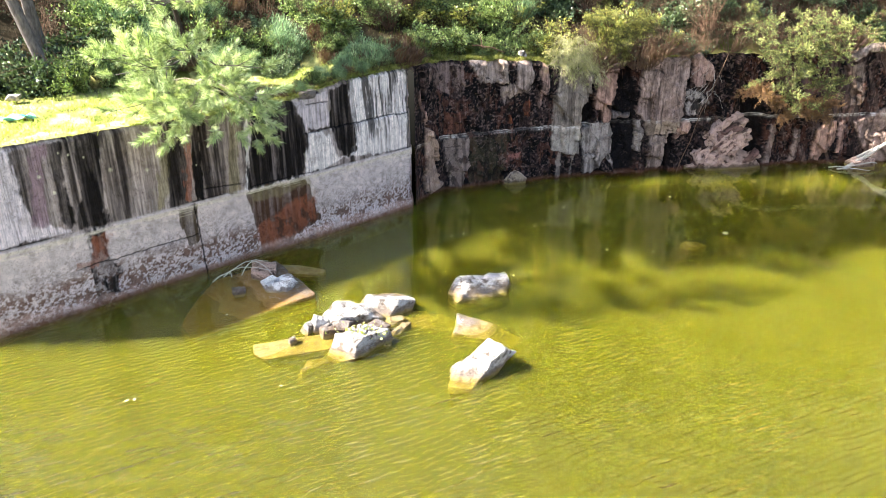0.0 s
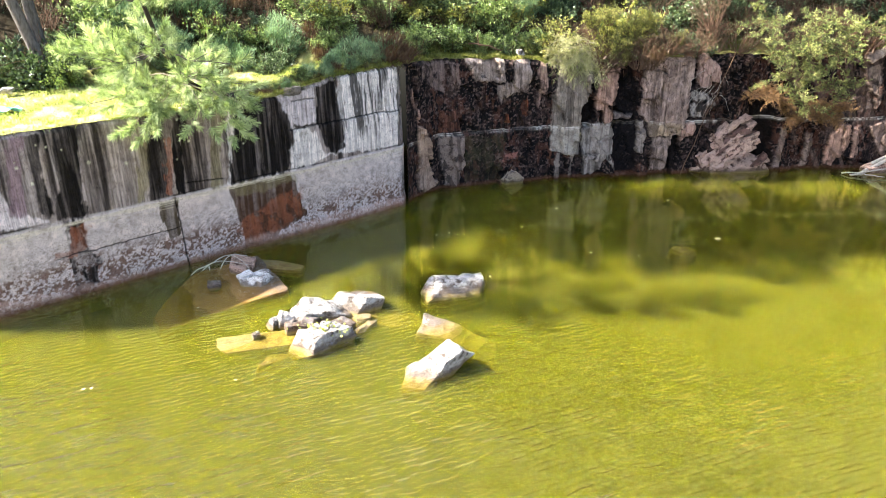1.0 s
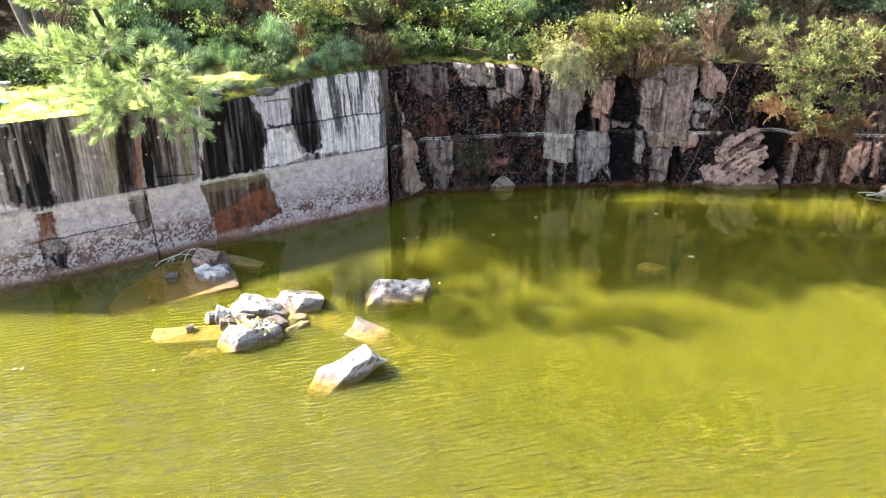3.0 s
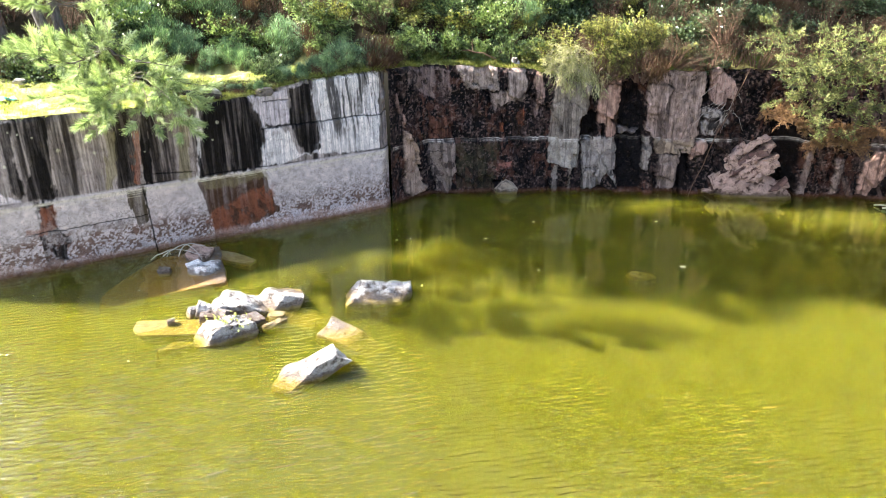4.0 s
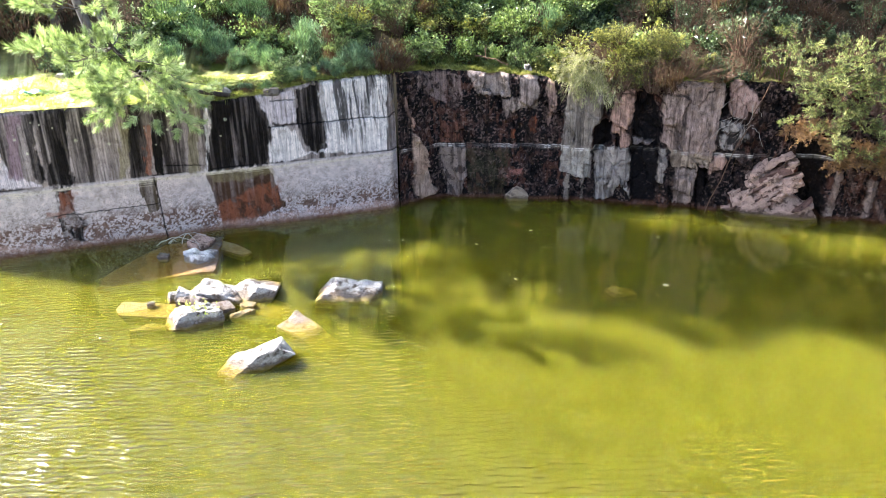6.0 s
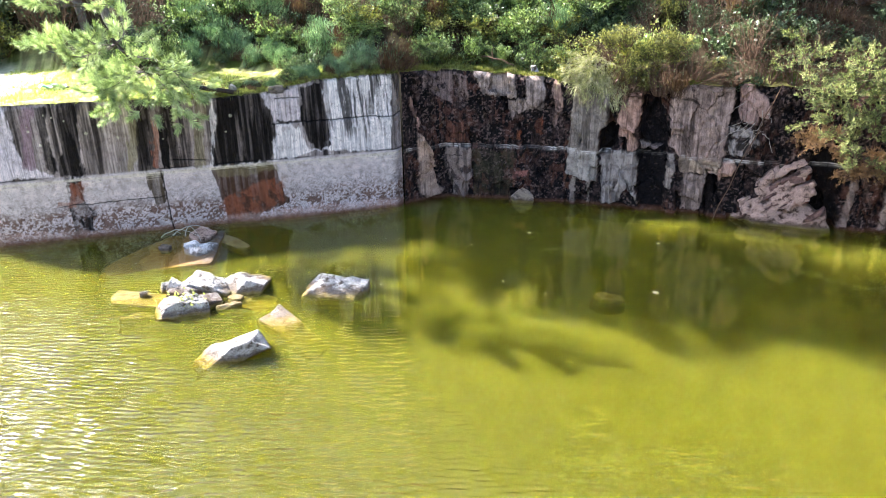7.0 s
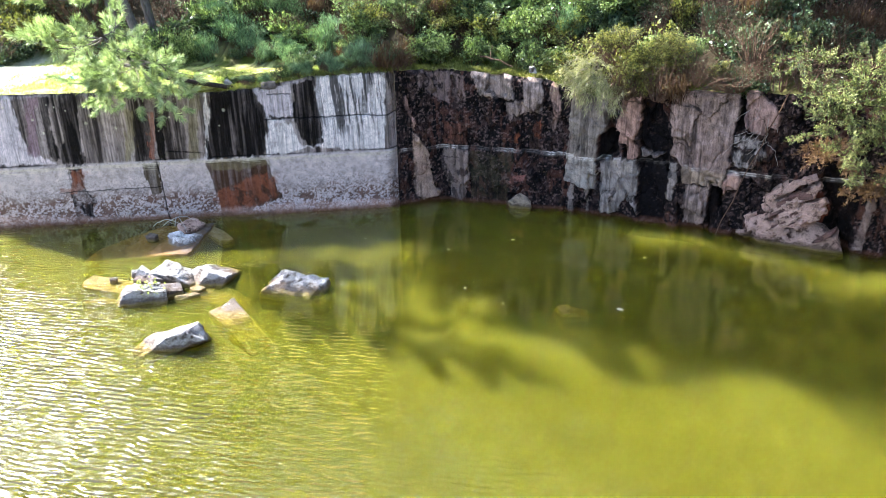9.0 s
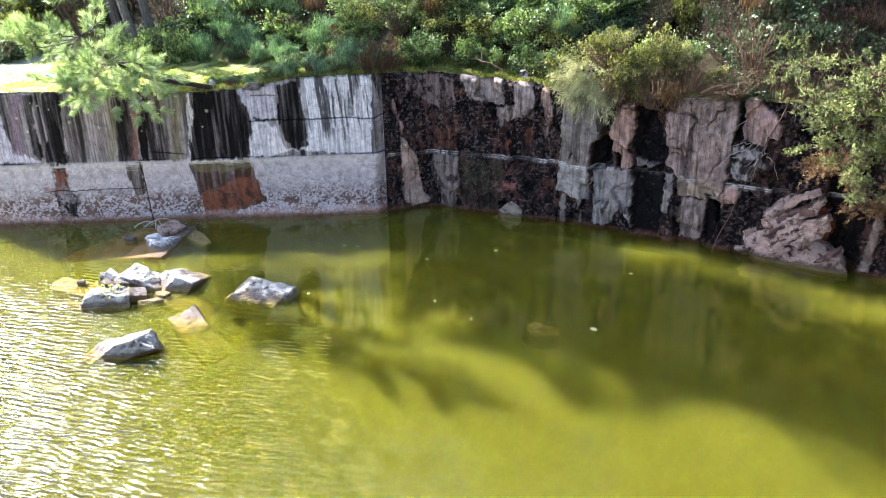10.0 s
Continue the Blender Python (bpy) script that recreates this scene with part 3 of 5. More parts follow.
def back_wall(u, z, d):
    """Weathered colours of the rough wall, its slabs, and recesses painted near-black as shade."""
    col, run = back_base(u, z)
    f = Face(u, z, col, d)
    f.lay((0.15, 0.125, 0.125), 0.8, 0.0, [(0.31, 2.47), (0.87, 2.42), (1.26, 2.30), (1.30, 1.95), (1.18, 1.67), (0.77, 1.93), (0.40, 2.17)], 0.85)
    f.lay((0.11, 0.055, 0.04), 0.7, 0.0, [(0.86, 1.48), (1.26, 1.43), (1.30, 1.10), (0.90, 1.07)], 0.8)
    f.lay((0.34, 0.275, 0.235), 0.95, 0.07, [(0.31, 1.33), (0.45, 1.14), (0.55, 0.96), (0.60, 0.66), (0.66, 0.31), (0.80, 0.15), (0.78, 0.07), (0.48, 0.04), (0.31, 0.13), (0.31, 0.55), (0.30, 0.93)], 0.3)
    f.lay((0.30, 0.22, 0.20), 0.8, 0.03, [(0.14, 1.98), (0.21, 1.98), (0.25, 1.77), (0.35, 1.48), (0.31, 1.33), (0.26, 1.61)], 0.4)
    f.lay((0.20, 0.175, 0.165), 0.8, 0.03, [(0.88, 0.99), (1.22, 1.00), (1.38, 0.93), (1.34, 0.43), (1.26, 0.02), (1.01, 0.02), (0.91, 0.44), (0.82, 0.71)], 0.75)
    f.lay((0.040, 0.042, 0.026), 0.6, 0.0, [(1.35, 0.95), (2.2, 0.96), (2.1, 0.05), (1.4, 0.05)], 0.6)
    f.lay((0.28, 0.255, 0.245), 0.92, 0.05, [(1.36, 2.42), (1.69, 2.42), (2.12, 2.42), (2.17, 1.93), (1.97, 1.91), (1.82, 1.96), (1.66, 2.00), (1.52, 2.04), (1.46, 2.22)], 0.45)
    f.lay((0.27, 0.24, 0.23), 0.92, 0.03, [(2.21, 1.91), (2.33, 1.89), (2.34, 2.40), (2.65, 2.40), (2.68, 2.05), (2.65, 1.69), (2.60, 1.67), (2.53, 1.73), (2.30, 1.67), (2.20, 1.63), (2.12, 1.83)], 0.35)
    f.lay((0.24, 0.21, 0.20), 0.85, 0.0, [(1.98, 1.89), (2.18, 1.83), (2.16, 1.61), (2.10, 1.53), (2.04, 1.75)], 0.3)
    f.lay((0.26, 0.20, 0.185), 0.85, 0.02, [(2.79, 2.12), (2.90, 2.40), (2.97, 2.09), (3.01, 1.77), (2.87, 1.37), (2.80, 1.49), (2.88, 1.85)], 0.55)
    f.lay(RUST, 0.8, 0.0, [(2.51, 1.55), (2.66, 1.55), (2.66, 1.28), (2.55, 1.28)], 0.5, 0.15)
    f.lay(RUST, 0.8, 0.0, [(2.18, 1.33), (2.27, 1.32), (2.27, 1.16), (2.19, 1.16)], 0.4, 0.15)
    f.lay((0.24, 0.12, 0.11), 0.7, 0.0, [(2.19, 0.57), (2.45, 0.62), (2.42, 0.49), (2.09, 0.43)], 0.8)
    f.lay((0.185, 0.18, 0.168), 0.95, 0.06, [(3.15, 1.65), (3.23, 2.25), (3.86, 2.25), (3.82, 1.54), (3.68, 1.38), (3.68, 1.04), (3.14, 1.04)], 0.2)
    f.lay((0.265, 0.27, 0.258), 0.97, 0.06, [(3.13, 1.04), (3.68, 1.04), (3.70, 0.44), (3.52, 0.46), (3.39, 0.50), (3.27, 0.55), (3.13, 0.56)], 0.15)
    f.lay((0.22, 0.21, 0.20), 0.85, 0.0, [(3.23, 0.52), (3.31, 0.52), (3.32, 0.02), (3.22, -0.01)], 0.4)
    f.lay((0.20, 0.19, 0.18), 0.8, 0.0, [(3.52, 0.45), (3.57, 0.45), (3.57, 0.0), (3.52, 0.0)], 0.4)
    f.lay((0.33, 0.235, 0.205), 0.92, 0.05, [(3.96, 1.54), (4.01, 1.82), (4.03, 2.3), (4.38, 2.3), (4.38, 1.63), (4.25, 1.35), (4.38, 1.19), (4.37, 1.05), (4.18, 1.04), (4.12, 1.26), (4.03, 1.34)], 0.35)
    f.lay((0.245, 0.245, 0.245), 0.93, 0.05, [(3.72, 0.92), (3.84, 1.03), (4.37, 1.03), (4.41, 0.82), (4.38, 0.44), (4.43, 0.09), (4.35, 0.26), (4.25, 0.41), (4.17, 0.30), (4.11, 0.04), (3.80, 0.03), (3.78, 0.42)], 0.3, 0.1)
    # recesses set back, their deep shade painted in as near-black
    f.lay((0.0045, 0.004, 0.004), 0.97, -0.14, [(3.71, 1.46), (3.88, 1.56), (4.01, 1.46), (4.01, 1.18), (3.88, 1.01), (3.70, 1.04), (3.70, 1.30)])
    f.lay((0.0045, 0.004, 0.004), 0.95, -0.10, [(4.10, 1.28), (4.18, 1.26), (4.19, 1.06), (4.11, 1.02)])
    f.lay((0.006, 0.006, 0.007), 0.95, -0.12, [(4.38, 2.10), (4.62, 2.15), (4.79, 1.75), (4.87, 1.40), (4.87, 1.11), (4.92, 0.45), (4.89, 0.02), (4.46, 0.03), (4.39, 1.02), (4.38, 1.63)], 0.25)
    f.lay((0.15, 0.14, 0.145), 0.9, 0.14, [(4.40, 1.21), (4.77, 1.19), (4.62, 1.11), (4.41, 1.10)])
    f.lay((0.255, 0.215, 0.208), 0.94, 0.07, [(4.85, 1.75), (4.82, 2.40), (5.92, 2.45), (5.89, 2.08), (5.83, 1.69), (5.83, 1.13), (5.79, 0.96), (5.76, 0.74), (5.13, 0.75), (5.09, 0.99), (5.01, 1.12), (4.88, 1.24), (4.92, 1.40)], 0.25)
    f.lay((0.28, 0.25, 0.19), 0.6, 0.0, [(5.09, 1.02), (5.79, 1.0), (5.76, 0.76), (5.13, 0.76)], 0.2)
    f.lay((0.235, 0.205, 0.195), 0.9, 0.04, [(5.19, 0.73), (5.60, 0.71), (5.56, 0.46), (5.54, 0.04), (5.40, 0.06), (5.19, 0.05), (5.20, 0.45)], 0.35, 0.08)
    f.lay((0.26, 0.255, 0.25), 0.85, 0.03, [(4.87, 1.07), (4.98, 1.05), (5.05, 0.74), (4.97, 0.41), (4.90, 0.45)], 0.5)
    # narrow gaps beside the slabs, shade put into the colour
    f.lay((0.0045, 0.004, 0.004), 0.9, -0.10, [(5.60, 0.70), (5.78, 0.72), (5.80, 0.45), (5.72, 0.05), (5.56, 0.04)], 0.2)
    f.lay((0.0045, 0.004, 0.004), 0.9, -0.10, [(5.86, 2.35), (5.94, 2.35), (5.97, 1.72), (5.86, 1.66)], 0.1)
    f.lay((0.33, 0.25, 0.24), 0.93, 0.08, [(5.94, 2.46), (6.12, 2.42), (6.20, 2.24), (6.36, 2.13), (6.49, 1.98), (6.45, 1.75), (6.30, 1.78), (6.28, 1.66), (6.05, 1.69), (5.97, 1.77), (5.94, 2.12)], 0.3)
    f.lay((0.27, 0.275, 0.285), 0.85, 0.04, [(5.87, 1.65), (6.26, 1.54), (6.36, 1.35), (6.17, 1.14), (5.90, 1.13), (5.83, 1.41)], 0.9)
    f.lay((0.34, 0.25, 0.225), 0.9, 0.08, [(5.81, 0.97), (5.97, 1.05), (6.04, 0.93), (6.01, 0.76), (5.84, 0.72), (5.78, 0.55), (5.76, 0.72)], 0.3)
    f.lay((0.15, 0.055, 0.034), 0.85, 0.05, [(6.92, 0.85), (7.18, 0.86), (7.38, 0.54), (7.25, 0.20), (7.01, 0.52)], 0.4)
    # hollow by the outcrop, its darkness painted as well as sunk
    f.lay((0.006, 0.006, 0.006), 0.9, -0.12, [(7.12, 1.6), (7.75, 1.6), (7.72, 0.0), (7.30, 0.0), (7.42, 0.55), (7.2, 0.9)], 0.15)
    # slanting slabs along the far end, pale on their edges
    f.lay((0.20, 0.175, 0.165), 0.85, 0.05, [(7.87, 0.85), (7.97, 0.85), (7.90, 0.02), (7.76, 0.02)], 0.4)
    f.lay((0.21, 0.18, 0.17), 0.85, 0.05, [(8.36, 0.75), (8.52, 0.72), (8.49, 0.02), (8.38, 0.02)], 0.4)
    f.lay((0.32, 0.23, 0.20), 0.9, 0.08, [(8.86, 0.72), (9.02, 0.90), (9.23, 0.90), (9.21, 0.46), (9.02, 0.04), (8.82, 0.04)], 0.3)
    f.lay((0.27, 0.20, 0.18), 0.85, 0.05, [(9.28, 0.85), (9.40, 0.90), (9.44, 0.30), (9.32, 0.20)], 0.4)
    f.lay((0.26, 0.22, 0.21), 0.8, 0.06, [(9.60, 0.88), (10.40, 1.20), (10.60, 0.01), (10.10, 0.02)], 0.5)
    f.lay((0.30, 0.28, 0.27), 0.8, 0.10, [(9.05, 2.42), (9.90, 2.62), (9.97, 2.25), (9.62, 2.30), (9.32, 2.10)], 0.5)
    f.lay((0.20, 0.18, 0.17), 0.7, 0.0, [(9.35, 2.0), (9.55, 2.1), (9.7, 1.3), (9.45, 1.2)], 0.75)
    lean_runs = (step(7.6, 8.2, u) * 0.35 * step(0.50, 0.60, fbm(u * 7 + 3.0 * z, z * 0.8, 4, 84)))[:, None]
    col = f.col * (1 - lean_runs) + np.array([0.15, 0.115, 0.10]) * lean_runs
    runs = (step(0.56, 0.62, run) * 0.5 * step(2.6, 1.5, z))[:, None]
    col = col * (1 - runs) + np.array(BLACK) * runs
    # pale lines of the old water level, with a black overhang above
    place = 0.12 + 0.85 * step(0.42, 0.58, fbm(u * 2.1, u * 0, 3, 86)) * step(0.25, 0.5, fbm(u * 14, u * 0, 3, 87))
    level = 1.035 + 0.008 * np.sin(u * 1.3)
    band = np.clip(step(0.010, 0.003, np.abs(z - level)) * place + step(0.006, 0.002, np.abs(z - level + 0.032)) * place * 0.6 + step(0.05, 0.0, np.abs(z - level + 0.03)) * place * 0.22, 0, 0.85)[:, None]
    col = col * (1 - band) + np.array([0.42, 0.43, 0.40]) * band
    foot = (step(0.07, 0.0, z) * 0.6)[:, None]
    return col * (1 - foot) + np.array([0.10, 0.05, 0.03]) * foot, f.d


def rock_face(name, foot, size, top, face, label):
    """A quarry face on a foot line: a fine sheet with a rounded rim running back into the ground."""
    total = length_of(foot)
    nu, nz = int(total / size) + 1, int(2.9 / size)
    us = np.linspace(0, total, nu)
    rows = np.linspace(-0.45, 1.0, nz)
    u, r = np.meshgrid(us, rows, indexing="ij")
    t = top(us)[:, None]
    z = np.where(r < 0, r * 2.0, r * t)
    uf, zf = u.ravel(), z.ravel()
    col, d = face(uf, zf)
    x, y, nx, ny = along(foot, uf)
    round_off = 0.07 * step(0.09, 0.0, (t - z).ravel()) ** 2
    px, py = x + nx * (d - round_off), y + ny * (d - round_off)
    verts = np.stack([px, py, zf], 1).reshape(nu, nz, 3)
    back = verts[:, -1:, :].copy()
    bx, by, bnx, bny = along(foot, us)
    back[:, 0, 0] -= bnx * 0.45
    back[:, 0, 1] -= bny * 0.45
    back[:, 0, 2] -= 0.10
    verts = np.concatenate([verts, back], 1).reshape(-1, 3)
    cols = np.concatenate([col.reshape(nu, nz, 3), col.reshape(nu, nz, 3)[:, -1:, :]], 1).reshape(-1, 3)
    me = mesh_of(name, verts, grid_faces(nu, nz + 1))
    attr = me.color_attributes.new("stain", "FLOAT_COLOR", "POINT")
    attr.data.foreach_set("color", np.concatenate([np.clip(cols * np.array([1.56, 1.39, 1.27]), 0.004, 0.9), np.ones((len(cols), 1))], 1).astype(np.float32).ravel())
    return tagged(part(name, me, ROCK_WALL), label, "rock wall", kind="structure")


def left_face(u, z):
    col, crack = left_colour(u, z)
    return col, left_depth(u, z, crack)


def back_face(u, z):
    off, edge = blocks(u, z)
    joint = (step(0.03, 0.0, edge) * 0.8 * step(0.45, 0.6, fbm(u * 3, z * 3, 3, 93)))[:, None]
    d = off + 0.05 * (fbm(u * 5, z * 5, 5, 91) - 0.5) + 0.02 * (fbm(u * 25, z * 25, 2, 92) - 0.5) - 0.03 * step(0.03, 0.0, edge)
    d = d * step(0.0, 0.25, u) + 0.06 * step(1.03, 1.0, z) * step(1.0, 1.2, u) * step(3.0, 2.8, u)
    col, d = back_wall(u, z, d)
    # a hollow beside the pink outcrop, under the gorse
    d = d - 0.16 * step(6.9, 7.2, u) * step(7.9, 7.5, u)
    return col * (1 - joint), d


def far_face(u, z):
    return back_base(u, z)[0] * 2.0, 0.3 * (fbm(u * 0.7, z * 0.7, 4, 95) - 0.5)


rock_face("wall_left", LEFT_FOOT, 0.012, left_top, left_face, "sawn granite quarry wall streaked black, grey and rust")
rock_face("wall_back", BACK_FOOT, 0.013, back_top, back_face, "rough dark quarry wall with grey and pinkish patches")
rock_face("wall_far", FAR_FOOT, 0.25, far_top, far_face, "weathered granite wall closing the flooded quarry")


# ---- ground ----
CENTRE = Vector((1.0, 2.0))


def rim_points():
    out = []
    for foot, top, n, kind in ((LEFT_FOOT, left_top, 240, 0), (BACK_FOOT, back_top, 330, 1), (FAR_FOOT, far_top, 120, 2)):
        total = length_of(foot)
        u = np.linspace(0, total, n, endpoint=False)
        x, y, nx, ny = along(foot, u)
        x, y = x - nx * 0.05, y - ny * 0.05
        out.append(np.stack([x, y, top(u), u, np.full(n, kind)], 1))
    return np.concatenate(out)


def bank_start(u, kind):
    """How far behind the rim the bank begins to rise."""
    left = np.interp(u, [0, 3, 5, 6.3, 7.2], [3.6, 3.0, 2.3, 0.9, 0.45])
    return np.where(kind == 0, left, np.where(kind == 1, np.interp(u, [0, 2.0, 3, 12], [0.45, 0.6, 0.2, 0.2]), np.where(u > 33, 3.6, 1.0)))


def build_ground():
    rim = rim_points()
    n = len(rim)
    reach = np.array([0, 0.03, 0.08, 0.15, 0.25, 0.35, 0.45, 0.6, 0.75, 0.9, 1.1, 1.3, 1.5, 1.8, 2.1, 2.4, 2.8, 3.2, 3.7, 4.3, 5, 6, 7.5, 9.5, 13, 20, 40, 90, 250, 900, 3000])
    d = rim[:, :2] - np.array(CENTRE)
    d /= np.hypot(d[:, 0], d[:, 1])[:, None]
    xy = rim[:, None, :2] + d[:, None, :] * reach[None, :, None]
    start = bank_start(rim[:, 3], rim[:, 4])[:, None]
    rise = np.clip(reach[None, :] - start, 0, None)
    z = rim[:, 2:3] + np.where(rise < 5, 0.62 * rise - 0.02 * rise ** 2, 2.6 + 0.25 * np.minimum(rise - 5, 40))
    x, y = xy[..., 0], xy[..., 1]
    near = step(0, 0.15, reach)[None, :] * step(60, 20, reach)[None, :]
    z = z + near * (0.10 * (fbm(x * 1.6, y * 1.6, 4, 101) - 0.5) + 0.04 * (fbm(x * 9, y * 9, 3, 102) - 0.5)) - 0.012 * (reach[None, :] == 0)
    verts = np.stack([x, y, z], 2)
    verts = np.concatenate([verts, verts[:1]], 0).reshape(-1, 3)
    me = mesh_of("ground", verts, grid_faces(n + 1, len(reach)))
    X, Y = verts[:, 0], verts[:, 1]
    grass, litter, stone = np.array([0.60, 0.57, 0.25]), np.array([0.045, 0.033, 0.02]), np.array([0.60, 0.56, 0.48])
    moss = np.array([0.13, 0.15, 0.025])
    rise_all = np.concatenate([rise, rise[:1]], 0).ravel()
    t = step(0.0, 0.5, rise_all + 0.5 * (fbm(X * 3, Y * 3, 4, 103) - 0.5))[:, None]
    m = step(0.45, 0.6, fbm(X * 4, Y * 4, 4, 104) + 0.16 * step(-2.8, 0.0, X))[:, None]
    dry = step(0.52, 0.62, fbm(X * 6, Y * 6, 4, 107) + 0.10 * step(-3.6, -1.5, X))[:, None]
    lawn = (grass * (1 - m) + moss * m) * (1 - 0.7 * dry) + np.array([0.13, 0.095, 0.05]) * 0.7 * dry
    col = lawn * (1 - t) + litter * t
    bare = polygon_distance(X + 0.5 * (fbm(X * 3, Y * 3, 4, 105) - 0.5), Y + 0.4 * (fbm(X * 3, Y * 3, 4, 106) - 0.5), [(-5.9, 7.3), (-5.2, 7.75), (-6.0, 8.6), (-6.4, 9.6), (-8.4, 10.0), (-8.5, 7.3)])
    b = (step(0.12, -0.12, bare) * 0.92)[:, None]
    col = col * (1 - b) + stone * b
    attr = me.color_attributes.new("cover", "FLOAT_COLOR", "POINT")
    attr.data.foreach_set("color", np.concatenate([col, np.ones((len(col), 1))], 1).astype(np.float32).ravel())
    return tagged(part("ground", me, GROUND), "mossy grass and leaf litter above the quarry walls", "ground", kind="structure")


def surface_height(x, y):
    """Ground height behind the walls, by the plan."""
    rim = _RIM
    d = np.array([x - CENTRE.x, y - CENTRE.y])
    dist = math.hypot(*d)
    ang = np.arctan2(rim[:, 1] - CENTRE.y, rim[:, 0] - CENTRE.x)
    k = int(np.argmin(np.abs(np.angle(np.exp(1j * (ang - math.atan2(d[1], d[0])))))))
    r = dist - math.hypot(rim[k, 0] - CENTRE.x, rim[k, 1] - CENTRE.y)
    rise = max(0.0, r - float(bank_start(rim[k:k + 1, 3], rim[k:k + 1, 4])[0]))
    return float(rim[k, 2]) + (0.62 * rise - 0.02 * rise ** 2 if rise < 5 else 2.6 + 0.25 * min(rise - 5, 40)), r


_RIM = rim_points()
build_ground()

# ---- water ----
def water_sheet(name, z, material, label, wavy=0.0, n=70):
    x, y = np.meshgrid(np.linspace(-16, 17, n), np.linspace(-16, 16, n), indexing="ij")
    zz = z + wavy * (fbm(x * 1.3, y * 1.3, 3, int(-z * 900) + 3) - 0.5)
    me = mesh_of(name, np.stack([x, y, zz], 2).reshape(-1, 3), grid_faces(n, n)[:, ::-1])
    return tagged(part(name, me, material), label, "water", kind="structure")


water_sheet("water", 0.0, WATER, "rippled yellow-green quarry pond reflecting the sky", 0.0, 2)
for depth, density in ((0.02, 0.20), (0.06, 0.28), (0.12, 0.36), (0.20, 0.42)):
    water_sheet("water_silt", -depth, murk("silt", density), "green silt hanging in the pond water", 0.02 + 0.06 * depth)
water_sheet("pond_bed", -0.32, murk("bed_silt", 1.0), "muddy green bed of the pond", 0.1)


# ---- rocks ----
def rock_mesh(name, seed, size, chips=5, taper=(0, 0), rough=0.04, detail=5, cuts=()):
    """A broken block: a box with planes struck off, worn edges and a rough skin. cuts: extra planes as (normal, distance)."""
    rng = random.Random(seed)
    bm = bmesh.new()
    bmesh.ops.create_icosphere(bm, subdivisions=detail, radius=1.0)
    dirs = np.array([v.co[:] for v in bm.verts])
    faces = [[v.index for v in f.verts] for f in bm.faces]
    bm.free()
    hx, hy, hz = (s / 2 for s in size)
    planes = [((1, 0, taper[0]), hx), ((-1, 0, taper[0]), hx), ((0, 1, taper[1]), hy), ((0, -1, taper[1]), hy), ((0, 0, 1), hz), ((0, 0, -1), hz)]
    for _ in range(chips):
        n = Vector((rng.gauss(0, 1), rng.gauss(0, 1), rng.gauss(0, 1))).normalized()
        reach = abs(n.x) * hx + abs(n.y) * hy + abs(n.z) * hz
        planes.append((tuple(n), reach * rng.uniform(0.50, 0.78)))
    planes += list(cuts)
    scaled = dirs * np.array([hx, hy, hz])
    unit = scaled / np.linalg.norm(scaled, axis=1)[:, None]
    inv = np.full(len(unit), 0.0)
    for n, dist in planes:
        n = np.array(n, float)
        n /= np.linalg.norm(n)
        inv += np.clip(unit @ n / dist, 0.0, None) ** 70
    r = inv ** (-1 / 70)
    p = unit * r[:, None]
    scale = 2.2 / max(size)
    bumpy = np.array([noise.fractal(Vector(q) * scale * 3.4 + Vector((seed * 1.7, 0, 0)), 0.75, 2.1, 5) for q in p])
    grain = np.array([noise.noise(Vector(q) * scale * 2.3 + Vector((0, seed * 0.9, 3.1))) for q in p])
    ledges = (np.floor(grain * 4.5) + np.clip((grain * 4.5 - np.floor(grain * 4.5)) * 5 - 2, 0, 1)) / 4.5
    p = p + unit * ((bumpy * 0.45 + ledges * 1.1) * rough * max(size))[:, None]
    return mesh_of(name, p, faces, False)


def rock(name, seed, size, at, turn, material, label, category="rock", group="", **more):
    ob = part(name, rock_mesh(name, seed, size, **more), material)
    ob.matrix_world = pose(*at, *turn)
    return tagged(ob, label, category, group)


IN_POND = "rocks in the pond"
rock("boulder", 3, (1.10, 0.46, 0.46), (0.33, 6.66, -0.03), (13, -15, 44), GRANITE, "pale leaning granite slab rising from the water", "rock", IN_POND, chips=4, rough=0.045, cuts=(((0.05, -0.75, -0.75), 0.10), ((0.0, 0.45, 0.90), 0.17), ((0.72, 0.0, 0.7), 0.36), ((-0.62, 0.78, 0.0), 0.34), ((-0.70, -0.60, 0.4), 0.33), ((-0.35, -0.1, 0.93), 0.20)))
rock("boulder", 6, (0.90, 0.48, 0.46), (0.44, 8.66, -0.12), (9, 3, 20), GRANITE, "pale blocky granite boulder with a sloping top", "rock", IN_POND, chips=4, rough=0.04, cuts=(((-0.62, 0.0, 0.78), 0.34), ((0.05, -0.45, 0.89), 0.20), ((0.0, -0.92, 0.4), 0.22)))
rock("boulder", 8, (0.98, 0.44, 0.5), (0.52, 7.66, -0.27), (10, 9, -8), GRANITE, "nearly submerged granite block with a dry tip", "rock", IN_POND, chips=4, rough=0.025)
rock("boulder", 11, (0.72, 0.60, 0.62), (-0.88, 8.16, -0.18), (-16, 12, 32), GRANITE, "pale wedge-shaped granite boulder, half in the water", "rock", IN_POND, chips=5, rough=0.03)
rock("boulder", 14, (0.74, 0.34, 0.40), (-1.27, 7.86, -0.02), (10, 6, 24), GRANITE, "pale rugged granite boulder in a heap", "rock", IN_POND, chips=6, rough=0.05)
